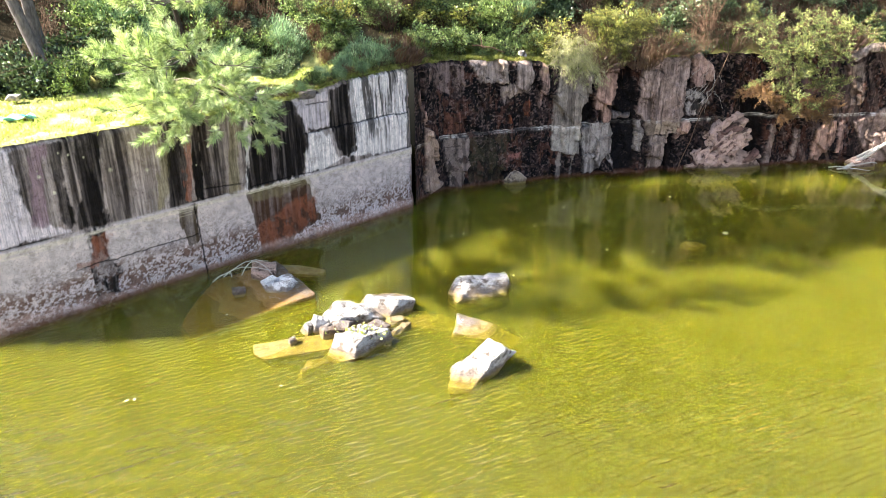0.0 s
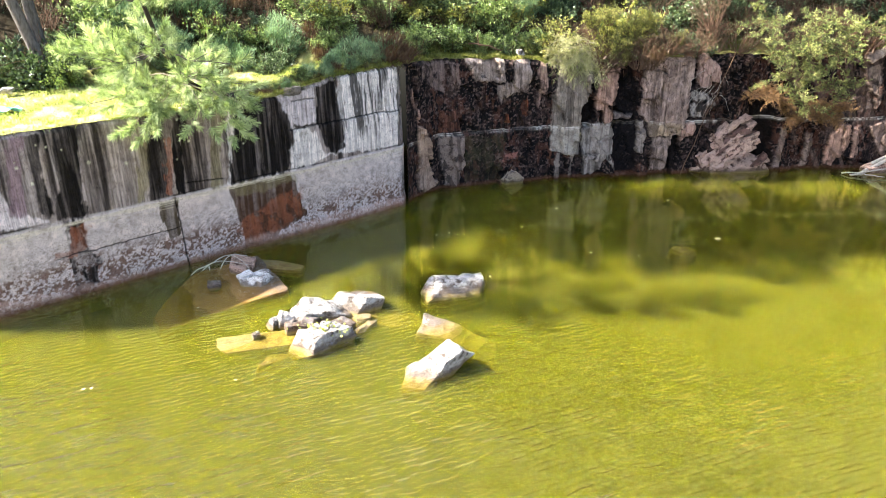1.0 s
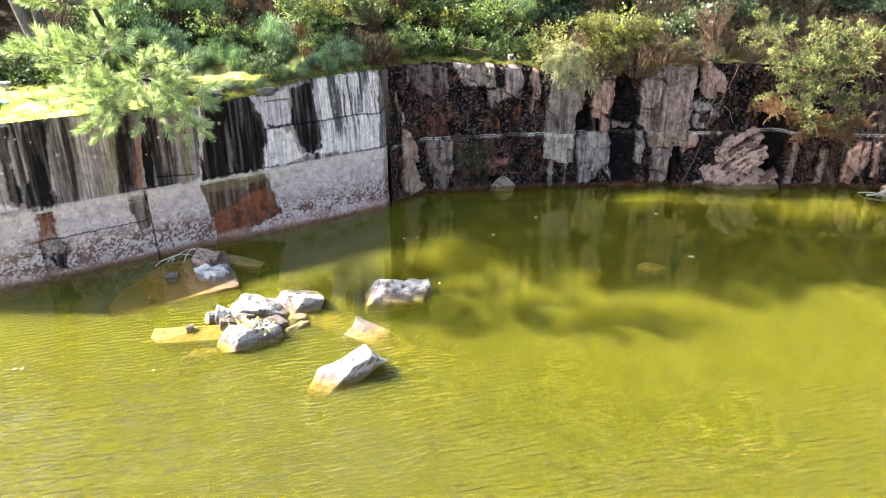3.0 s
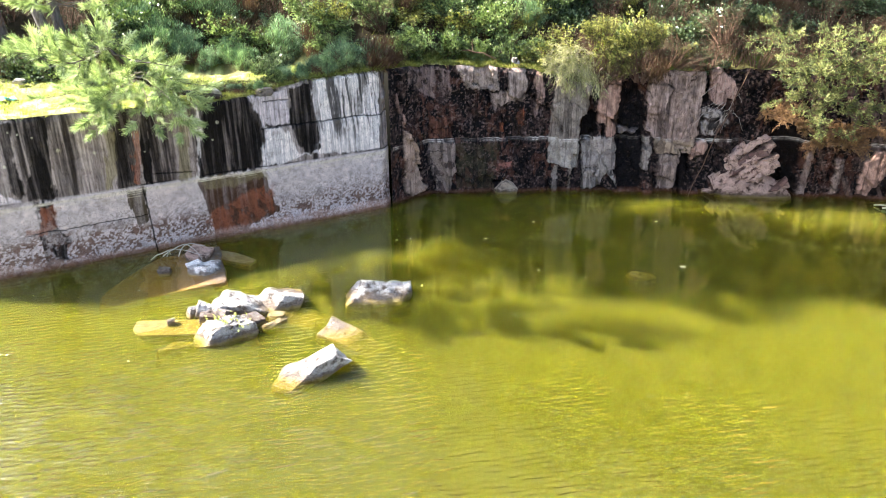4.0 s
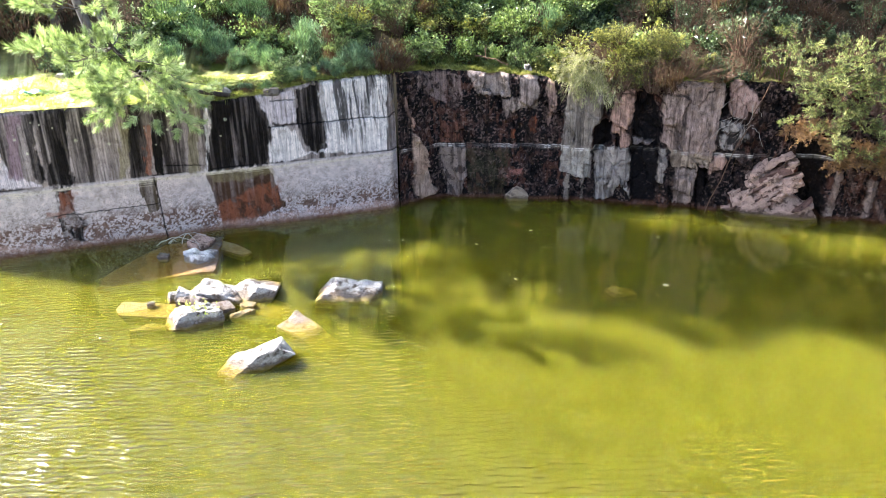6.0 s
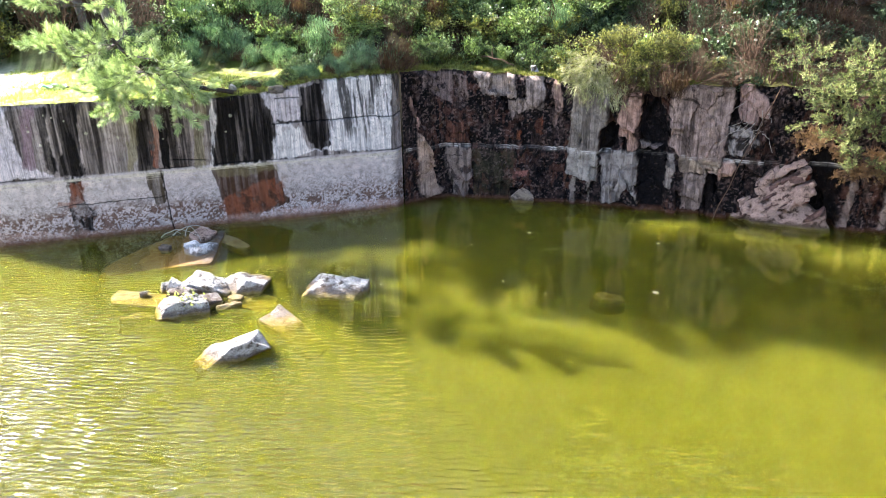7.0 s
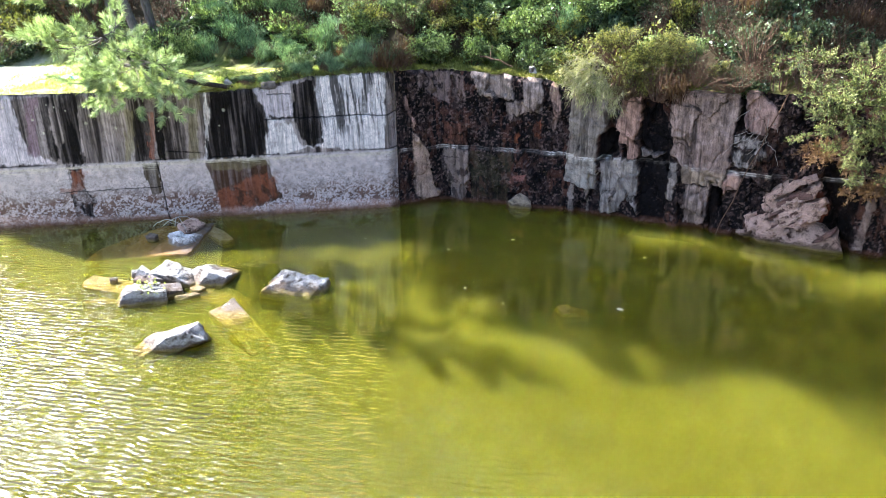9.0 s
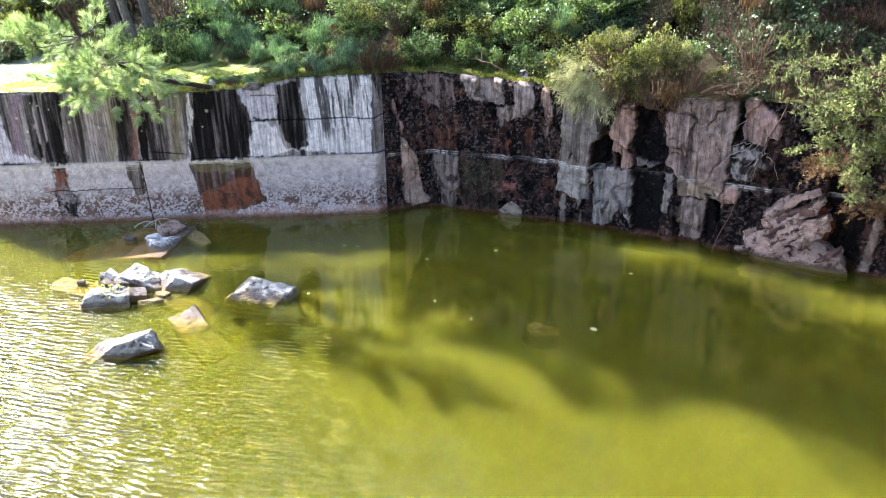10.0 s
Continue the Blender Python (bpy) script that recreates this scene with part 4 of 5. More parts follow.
moss_rock = rock("boulder", 17, (0.74, 0.46, 0.36), (-1.10, 7.26, -0.05), (-14, 9, 48), GRANITE, "granite boulder strewn with gravel and green moss", "rock", IN_POND, chips=6, rough=0.05)
rock("stone_slab", 20, (1.30, 0.36, 0.16), (-1.74, 7.30, -0.105), (3, 1, 19), GRANITE, "long squared stone slab just under the water", "rock", IN_POND, chips=2, rough=0.008)
for seed, size, at, turn, mat, label in (
        (23, (0.22, 0.17, 0.18), (-1.62, 7.62, 0.06), (10, 20, 30), GRANITE, "small pale stone on the rock heap"),
        (26, (0.14, 0.12, 0.15), (-1.77, 7.57, 0.03), (30, 10, 60), GRANITE, "small dark-edged stone on the rock heap"),
        (29, (0.24, 0.17, 0.15), (-1.45, 7.68, 0.06), (15, -20, 10), GRANITE, "small rough stone on the rock heap"),
        (32, (0.11, 0.08, 0.09), (-1.93, 7.30, 0.01), (0, 0, 40), GRANITE, "small round stone lying on the slab"),
        (35, (0.30, 0.20, 0.16), (-1.32, 7.60, 0.03), (0, 25, 70), DARK_GRANITE, "brown stone wedged in the rock heap"),
        (36, (0.34, 0.16, 0.16), (-1.50, 7.50, 0.0), (0, 12, 25), DARK_GRANITE, "brown stone wedged in the rock heap"),
        (37, (0.30, 0.22, 0.18), (-0.92, 7.55, 0.0), (10, 12, 65), DARK_GRANITE, "brown stone wedged in the rock heap"),
        (38, (0.34, 0.10, 0.12), (-0.62, 7.62, -0.045), (0, 0, 60), GRANITE, "thin stone shard at the water surface"),
        (41, (0.26, 0.14, 0.12), (-0.72, 7.83, -0.045), (0, 0, 20), GRANITE, "thin stone shard at the water surface"),
        (53, (0.27, 0.12, 0.13), (-2.46, 8.80, 0.09), (0, -12, 42), SUNLIT_TINT_GRANITE, "narrow stone lying on the slab, tinted white as if sunlit"),
        (56, (0.18, 0.13, 0.13), (-2.88, 8.61, 0.02), (5, 0, 20), DARK_GRANITE, "small dark stone on the sunken slab")):
    rock("stone", seed, size, at, turn, mat, label, "rock", IN_POND, chips=4, detail=4)
rock("stone_slab", 44, (1.75, 1.35, 0.42), (-2.90, 8.62, -0.245), (0.0, -5.0, 34), MUD_GRANITE, "large tilted slab, mostly under the water", "rock", IN_POND, chips=2, rough=0.012)
# this edge piece gets its sunlit look from the whitened colour
rock("boulder", 47, (0.62, 0.36, 0.20), (-2.30, 8.84, 0.0), (-10, 6, 58), SUNLIT_TINT_GRANITE, "granite edge piece on the sunken slab, tinted white as if sunlit", "rock", IN_POND, chips=6, cuts=(((0.6, -0.5, 0.6), 0.17), ((-0.8, -0.4, 0.3), 0.20)))
rock("boulder", 50, (0.52, 0.34, 0.26), (-2.66, 9.20, 0.0), (6, 0, 100), PINK_GRANITE, "rusty pink boulder on the sunken slab", "rock", IN_POND, chips=5)
rock("stone_slab", 59, (0.85, 0.24, 0.14), (-2.22, 9.40, -0.075), (3, 2, -8), GRANITE, "thin slab lying level with the water", "rock", IN_POND, chips=2, rough=0.012)
rock("boulder", 62, (0.55, 0.22, 0.25), (-1.62, 6.93, -0.20), (0, 10, 50), GRANITE, "sunken ochre block beside the rock heap", "rock", IN_POND)
rock("boulder", 65, (0.50, 0.22, 0.26), (3.95, 10.35, -0.20), (0, 12, 35), PINK_GRANITE, "sunken orange stone in the shaded water", "rock", IN_POND)
rock("boulder", 66, (0.9, 0.6, 0.5), (-0.35, 8.1, -0.36), (0, 10, 15), GRANITE, "sunken ochre block beside the pale boulders", "rock", IN_POND)
rock("boulder", 68, (0.44, 0.32, 0.36), (1.40, 13.36, 0.05), (4, 6, 22), TAN_GRANITE, "pale stone at the foot of the dark wall", "rock", "rocks at the wall foot", chips=3, cuts=(((-0.75, 0.0, 0.65), 0.15), ((0.5, 0.0, 0.85), 0.17)))
rock("boulder", 71, (0.46, 0.34, 0.30), (8.75, 14.28, 0.04), (4, -14, 12), PINK_GRANITE, "pinkish stone at the foot of the wall", "rock", "rocks at the wall foot", chips=4)

def scatter_gravel(name, count, at, spread, top, size, material, label, seed):
    rng = random.Random(seed)
    verts, faces = [], []
    bm = bmesh.new()
    bmesh.ops.create_icosphere(bm, subdivisions=1, radius=1.0)
    base = [v.co.copy() for v in bm.verts]
    tris = [[v.index for v in f.verts] for f in bm.faces]
    bm.free()
    for _ in range(count):
        x, y = rng.gauss(0, spread[0]), rng.gauss(0, spread[1])
        c = Vector((at[0] + x, at[1] + y, top - 0.5 * (x * x / spread[0] + y * y / spread[1]) * 0.5 + rng.uniform(-0.02, 0.02)))
        s = size * rng.uniform(0.5, 1.5)
        n = len(verts)
        verts += [tuple(c + Vector((b.x * s * rng.uniform(0.7, 1.3), b.y * s, b.z * s * 0.8))) for b in base]
        faces += [[i + n for i in f] for f in tris]
    return tagged(part(name, mesh_of(name, verts, faces, False), material), label, "gravel", kind="stuff")


scatter_gravel("gravel", 150, (-1.06, 7.34), (0.17, 0.14), 0.15, 0.022, GRANITE, "loose pale gravel on the mossy boulder", 4)
scatter_gravel("gravel", 60, (-1.50, 7.60), (0.14, 0.07), 0.07, 0.028, DARK_GRANITE, "brown rubble between the heaped stones", 9)

# the fractured pink outcrop: tilted plates leaning on each other
outcrop = tagged(new("outcrop"), "fractured pink granite outcrop of tilted plates at the water", "rock outcrop")
_rng = random.Random(5)


def outcrop_top(x):
    return float(np.interp(x, [4.95, 5.15, 5.4, 5.7, 5.95, 6.2, 6.45, 6.6], [0.12, 0.40, 0.80, 1.28, 1.15, 0.66, 0.42, 0.2]))


core = part("core", rock_mesh("core", 191, (1.55, 0.46, 0.60), chips=3, rough=0.05, detail=6, cuts=(((-0.55, -0.1, 0.80), 0.36), ((0.62, 0.0, 0.78), 0.40))), PINK_GRANITE, outcrop)
core.matrix_local = pose(5.82, 14.34, 0.10, 4, -6, 9)
ridge = part("ridge", rock_mesh("ridge", 193, (1.00, 0.34, 0.26), chips=4, rough=0.05, detail=6), PINK_GRANITE, outcrop)
ridge.matrix_local = pose(5.60, 14.42, 0.72, 6, -50, 9)
for i in range(64):
    along_it, across = _rng.uniform(-0.62, 0.62), _rng.uniform(-0.30, 0.30)
    x = 5.70 + 0.70 * along_it - 0.6 * across
    z = 0.42 + 0.80 * along_it + 0.55 * across
    if z > outcrop_top(x) + 0.05 or z < 0.02:
        x = _rng.uniform(5.15, 6.50)
        z = outcrop_top(x) * _rng.uniform(0.2, 0.8)
    sx, sz, tilt = _rng.uniform(0.14, 0.40), _rng.uniform(0.05, 0.17), -36 + _rng.uniform(-18, 18)
    plate = part("plate", rock_mesh("plate", 200 + i * 3, (sx, 0.30, sz), chips=5, rough=0.05, detail=4), DARK_PINK if i % 5 == 0 else PINK_GRANITE, outcrop)
    plate.matrix_local = pose(x, 14.32 - 0.12 * (1.3 - z) + _rng.uniform(-0.04, 0.05), z, _rng.uniform(-14, 14), tilt, 9 + _rng.uniform(-10, 10))

rock("stone", 340, (0.13, 0.10, 0.11), (1.50, 13.55, 2.44), (0, 0, 30), GRANITE, "pale stone lying on the wall top", "rock", "stones on the wall top")
rock("stone", 343, (0.26, 0.16, 0.13), (-2.12, 10.80, 2.28), (0, 0, 40), DARK_GRANITE, "mossy grey stone at the wall edge", "rock", "stones on the wall top")
rock("stone", 346, (0.14, 0.10, 0.09), (-2.75, 10.45, 2.32), (0, 20, 10), GRANITE, "small white stone in the grass", "rock", "stones on the wall top")
rock("stone", 349, (0.24, 0.16, 0.08), (-6.2, 10.2, 2.38), (0, 0, 10), GRANITE, "pale flat stone in the grass", "rock", "stones on the wall top")


# ---- plants ----
def unit_rows(a):
    return a / (np.linalg.norm(a, axis=1)[:, None] + 1e-9)


def leaves(base, way, length, width, rng, fold=0.25):
    """Diamond leaves, each its own island: places, directions, sizes."""
    n = len(base)
    way = unit_rows(way)
    side = unit_rows(np.cross(way, unit_rows(rng.normal(size=(n, 3)))))
    up = np.cross(side, way)
    length, width = np.broadcast_to(length, n)[:, None], np.broadcast_to(width, n)[:, None]
    mid = base + way * length * 0.45 + up * width * fold
    verts = np.stack([base, mid + side * width * 0.5, base + way * length, mid - side * width * 0.5], 1).reshape(-1, 3)
    return verts, np.arange(4 * n).reshape(n, 4)


def blades(base, way, length, width, rng, droop=0.3):
    """Grass-like strands of two bent pieces."""
    n = len(base)
    way = unit_rows(way)
    side = unit_rows(np.cross(way, unit_rows(rng.normal(size=(n, 3)))))
    length, width = np.broadcast_to(length, n)[:, None], np.broadcast_to(width, n)[:, None]
    mid = base + way * length * 0.55
    tip = base + way * length * 0.95 + np.array([0, 0, -1.0]) * length * droop
    verts = np.stack([base - side * width * 0.5, base + side * width * 0.5, mid + side * width * 0.4, mid - side * width * 0.4, tip], 1).reshape(-1, 3)
    k = np.arange(n)[:, None] * 5
    quads = np.concatenate([k + np.array([[0, 1, 2, 3]]), k + np.array([[3, 2, 4, 4]])], 0)
    return verts, quads


def strand_mesh(name, verts, quads):
    """Mesh of strands: the doubled corner of the last piece is dropped."""
    n = len(quads) // 2
    tri = np.concatenate([quads[:n, [0, 1, 2]], quads[:n, [0, 2, 3]], quads[n:, :3]], 0)
    return mesh_of(name, verts, tri, False)


def stems(rng_seed, count, radius, height, thick, lean=0.6, root=0.12):
    """Bowed stems spreading from a root; returns the tube mesh data and points along them."""
    rng = random.Random(rng_seed)
    pieces, pts = [], []
    for _ in range(count):
        a = rng.uniform(0, 2 * math.pi)
        r = radius * math.sqrt(rng.random()) * lean / 0.6
        h = height * rng.uniform(0.45, 1.0)
        line = bent((root * math.cos(a), root * math.sin(a), -0.15), (r * math.cos(a), r * math.sin(a), h), rng.uniform(0, 0.25) * height, rng, 6, 0.05 * height)
        pieces.append(tube(line, [thick * (1 - 0.14 * i) for i in range(6)], 4))
        pts += [p for p in line[1:]]
        for _ in range(2):
            s = line[rng.randint(2, 4)]
            e = s + Vector((rng.uniform(-1, 1), rng.uniform(-1, 1), rng.uniform(-0.3, 0.8))) * radius * 0.45
            twig = bent(s, e, 0.02, rng, 4, 0.02)
            pieces.append(tube(twig, [thick * 0.5, thick * 0.42, thick * 0.34, thick * 0.2], 3))
            pts += twig[1:]
    v, f = joined(pieces)
    return v, f, np.array([p[:] for p in pts])


def quads_only(f):
    return [q for q in f if len(q) == 4]


def shrub(name, seed, radius, height, leaf_count, leaf, leaf_mat, stem_mat, label, stem_count=14, strand=False, clump=0.06, thick=0.010, down=0.0):
    """A shrub of bowed stems with leaves or strands gathered round them."""
    v, f, pts = stems(seed, stem_count, radius, height, thick)
    top = tagged(new(name), label, "shrub")
    tagged(part("branchwork", mesh_of("branchwork", v, quads_only(f), True), stem_mat, top), kind="stuff")
    rng = np.random.RandomState(seed)
    pick = pts[rng.randint(0, len(pts), leaf_count)]
    spread = rng.normal(size=(leaf_count, 3)) * clump * np.array([1, 1, 0.8])
    base = pick + spread
    base[:, 2] = np.maximum(base[:, 2], -0.05 - down)
    out = base - np.array([0, 0, height * 0.3])
    way = unit_rows(out) * 0.6 + rng.normal(size=(leaf_count, 3)) * 0.55 + np.array([0, 0, 0.25])
    if strand:
        me = strand_mesh("foliage", *blades(base, way * np.array([0.55, 0.55, 0.9]) + np.array([0, 0, 0.75]), leaf[0] * rng.uniform(0.5, 1.5, leaf_count), leaf[1], rng, 0.18))
    else:
        me = mesh_of("foliage", *leaves(base, way, leaf[0] * rng.uniform(0.6, 1.3, leaf_count), leaf[1] * rng.uniform(0.7, 1.2, leaf_count), rng), False)
    tagged(part("foliage", me, leaf_mat, top), kind="stuff")
    return top


def gorse_bush(name, seed, sprays, reach, mat, label, per=18):
    """Gorse: arching sprays that carry short dense plumes of spines, with gaps between."""
    rng = random.Random(seed)
    nr = np.random.RandomState(seed)
    top = tagged(new(name), label, "shrub")
    for i in range(sprays):
        a = rng.uniform(0, 2 * math.pi)
        out = Vector((math.cos(a), math.sin(a), rng.uniform(-0.45, 0.9))).normalized() * reach * rng.uniform(0.55, 1.0)
        line = bent((0, 0, 0), out, 0.12 * reach, rng, 7, 0.05)
        wood = [tube(line, [0.014 * (1 - 0.11 * k) for k in range(7)], 4)]
        bases, ways = [], []
        for k in range(2, 7):
            for _ in range(5):
                tip = line[k] + (Vector((rng.gauss(0, 1), rng.gauss(0, 1), rng.gauss(0.15, 0.9))) + out.normalized() * 0.8) * reach * 0.13
                wood.append(tube([line[k], line[k].lerp(tip, 0.5) + Vector((0, 0, 0.02)), tip], [0.005, 0.004, 0.002], 3))
                d = np.array((tip - line[k]).normalized())
                t = 0.35 + 0.65 * nr.rand(per)
                bases.append(np.array(line[k]) + t[:, None] * np.array(tip - line[k]) + nr.normal(size=(per, 3)) * 0.006)
                ways.append(nr.normal(size=(per, 3)) * 0.75 + d * 0.9)
        spray = part("spray", mesh_of("spray", *wood[0]), BROWN_TWIG, top)
        v, f = joined(wood[1:])
        tagged(part("branchwork", mesh_of("branchwork", v, f), BROWN_TWIG, spray), kind="stuff")
        base, way = np.concatenate(bases), np.concatenate(ways)
        tagged(part("foliage", mesh_of("foliage", *leaves(base, way, 0.062 * nr.uniform(0.6, 1.3, len(base)), 0.015, nr, 0.1), False), mat, spray), kind="stuff")
    return top


def scaled(x, y, z, turn, s, sz=None, tip=0):
    return pose(x, y, z, tip, 0, turn) @ Matrix.Diagonal((s, s, sz or s, 1))


def hanging_broom(name, seed, mat, label, reach=0.55, drop=0.5, count=34, strands=1500):
    """Broom that arches out over an edge and hangs down in loose strands."""
    rng, nr = random.Random(seed), np.random.RandomState(seed)
    pieces, pts, ways = [], [], []
    for _ in range(count):
        end = Vector((rng.uniform(-1, 1) * reach, -rng.uniform(0.15, 0.55) * reach, rng.uniform(-drop, 0.35)))
        line = bent((rng.uniform(-0.2, 0.2), 0.05, 0), end, rng.uniform(0.08, 0.22), rng, 7, 0.03)
        pieces.append(tube(line, [0.006 - 0.0006 * k for k in range(7)], 4))
        for k in range(2, 7):
            pts.append(line[k])
            ways.append(line[k] - line[k - 1])
    v, f = joined(pieces)
    top = tagged(new(name), label, "shrub")
    tagged(part("branchwork", mesh_of("branchwork", v, quads_only(f)), TWIG, top), kind="stuff")
    pick = nr.randint(0, len(pts), strands)
    base = np.array([p[:] for p in pts])[pick] + nr.normal(size=(strands, 3)) * 0.035
    way = unit_rows(np.array([w[:] for w in ways])[pick]) + nr.normal(size=(strands, 3)) * 0.5
    me = strand_mesh("foliage", *blades(base, way, 0.13 * nr.uniform(0.5, 1.4, strands), 0.008, nr, 0.25))
    tagged(part("foliage", me, mat, top), kind="stuff")
    return top


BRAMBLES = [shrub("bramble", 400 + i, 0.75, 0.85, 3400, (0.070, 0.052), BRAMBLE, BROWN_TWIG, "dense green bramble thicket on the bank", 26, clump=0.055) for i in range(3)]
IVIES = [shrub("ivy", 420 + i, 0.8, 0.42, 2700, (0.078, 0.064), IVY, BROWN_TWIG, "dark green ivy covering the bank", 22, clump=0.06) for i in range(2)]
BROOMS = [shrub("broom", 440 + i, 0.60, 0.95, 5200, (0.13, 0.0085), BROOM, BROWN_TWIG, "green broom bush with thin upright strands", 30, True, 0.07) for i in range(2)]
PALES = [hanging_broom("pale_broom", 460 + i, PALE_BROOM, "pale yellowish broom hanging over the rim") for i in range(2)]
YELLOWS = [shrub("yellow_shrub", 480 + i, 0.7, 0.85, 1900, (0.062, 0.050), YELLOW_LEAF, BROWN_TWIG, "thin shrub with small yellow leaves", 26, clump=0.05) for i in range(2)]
FERNS = [shrub("dry_fern", 500 + i, 0.5, 0.5, 1000, (0.16, 0.02), DRY_FERN, BROWN_TWIG, "dry rust-brown bracken on the bank", 14, True, 0.09) for i in range(2)]
TWIGS = [shrub("twig_tangle", 520 + i, 0.8, 0.9, 300, (0.035, 0.025), IVY, BROWN_TWIG, "tangle of bare brown twigs", 46, clump=0.12, thick=0.009) for i in range(2)]
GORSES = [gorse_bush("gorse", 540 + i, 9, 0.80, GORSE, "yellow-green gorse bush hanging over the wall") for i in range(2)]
DRY_GORSES = [gorse_bush("dry_gorse", 560, 12, 0.65, DRY_GORSE, "half-dry brown gorse hanging over the wall")]
_used = set()


def plant(kinds, x, y, rise=0.0, s=1.0, tall=1.0, z=None, turn=None, group=""):
    """Sets one plant of a kind on the ground, or at height z."""
    ob = kinds[_rng.randrange(len(kinds))]
    if z is None:
        z = surface_height(x, y)[0]
    free = turn is None
    wide, deep = (_rng.uniform(0.75, 1.3), _rng.uniform(0.75, 1.3)) if free else (1.0, 1.0)
    lean = (_rng.uniform(-22, 22), _rng.uniform(-22, 22)) if free else (0, 0)
    m = pose(x, y, z + rise, lean[0], lean[1], _rng.uniform(0, 360) if free else turn) @ Matrix.Diagonal((s * wide, s * deep, s * tall * (_rng.uniform(0.75, 1.3) if free else 1.0), 1))
    if ob.name in _used:
        ob = copy_thing(ob, m @ Matrix.Diagonal((1 / ob.scale.x, 1 / ob.scale.y, 1 / ob.scale.z, 1)))
    else:
        _used.add(ob.name)
        ob.matrix_basis = m
    return tagged(ob, group=group or "shrubs on the bank")


_rng = random.Random(21)
# left bank behind the grass: ivy and bramble under the pines, then broom
for x in np.arange(-11.0, -5.2, 0.85):
    for row in range(5):
        px, py = x + _rng.uniform(-0.3, 0.3), 11.0 + 0.18 * (x + 8) + row * 0.85 + _rng.uniform(-0.25, 0.25)
        plant(_rng.choice([IVIES, IVIES, BRAMBLES, TWIGS, TWIGS, IVIES]), px, py, 0, _rng.uniform(0.75, 1.1))
for x in np.arange(-5.6, -1.6, 0.5):
    for row in range(7):
        px, py = x + _rng.uniform(-0.25, 0.25), 12.30 + 0.24 * (x + 4) + row * 0.52 + _rng.uniform(-0.2, 0.2)
        kinds = [BROOMS, BRAMBLES, BROOMS, IVIES, BRAMBLES] if row < 2 else [BROOMS, BRAMBLES, TWIGS, BROOMS, FERNS, IVIES]
        plant(_rng.choice(kinds), px, py, 0, _rng.uniform(0.5, 0.85) * (0.6 if row == 0 else 1))
for x, y, k in ((-5.95, 10.85, IVIES), (-5.6, 11.05, BRAMBLES), (-6.3, 10.95, IVIES), (-6.7, 10.8, IVIES), (-5.3, 11.4, BRAMBLES), (-7.1, 10.6, TWIGS)):
    plant(k, x, y, 0, 0.62)
for x in np.arange(-11.5, -7.7, 0.8):
    for y in np.arange(8.2, 11.0, 0.75):
        plant(_rng.choice([TWIGS, FERNS, TWIGS, IVIES, YELLOWS]), x + _rng.uniform(-0.3, 0.3), y + _rng.uniform(-0.3, 0.3), 0, _rng.uniform(0.7, 1.0))
# behind the corner and along the dark wall
for x in np.arange(-1.9, 2.2, 0.46):
    for row in range(6):
        px = x + _rng.uniform(-0.25, 0.25)
        py = float(np.interp(px, [-2, -0.5, 0.0, 1.3, 2.4], [12.6, 13.1, 13.55, 14.0, 14.2])) + row * 0.62 + _rng.uniform(-0.15, 0.15)
        kinds = [BROOMS, BRAMBLES, BRAMBLES, FERNS] if row < 1 else [BRAMBLES, BROOMS, YELLOWS, BROOMS, BRAMBLES, TWIGS]
        plant(_rng.choice(kinds), px, py, 0, _rng.uniform(0.35, 0.55) if row == 0 else _rng.uniform(0.45, 0.65) if row == 1 else _rng.uniform(0.6, 0.9))
for x in np.arange(2.3, 12.5, 0.6):
    for row in range(6):
        px = x + _rng.uniform(-0.25, 0.25)
        py = float(np.interp(px, [2.4, 4.9, 7.4, 9.6, 12], [14.0, 14.45, 14.75, 14.8, 14.5])) + row * 0.62 + _rng.uniform(-0.15, 0.15)
        kinds = [YELLOWS, BRAMBLES, TWIGS, FERNS] if px < 4.4 and row < 2 else [TWIGS, TWIGS, FERNS, IVIES, YELLOWS, BRAMBLES] if px < 5 else [TWIGS, TWIGS, FERNS, IVIES, TWIGS]
        plant(_rng.choice(kinds), px, py, 0, _rng.uniform(0.55, 0.9))
# twigs and small growth woven through the front of the bank
for i in range(70):
    px = _rng.uniform(-5.5, 9.5)
    py = float(np.interp(px, [-5.5, -2, -0.5, 0.0, 1.3, 2.4, 4.9, 7.4, 9.6], [12.2, 12.8, 13.2, 13.6, 14.1, 14.2, 14.5, 14.8, 14.8])) + _rng.uniform(0.0, 2.6)
    plant(_rng.choice([TWIGS, TWIGS, BRAMBLES, BROOMS, FERNS] if px < 4 else [TWIGS, TWIGS, IVIES, FERNS]), px, py, _rng.uniform(0, 0.25), _rng.uniform(0.35, 0.8))
# a dry rounded bush on the corner
for x, y, s in ((-1.25, 12.15, 0.55), (-0.9, 12.45, 0.5), (-1.5, 12.5, 0.55)):
    plant(BROOMS, x, y, 0, s, 0.8)
    plant(TWIGS, x + 0.1, y - 0.05, 0, s, 0.8)
plant(FERNS, -0.75, 12.35, 0, 0.7)
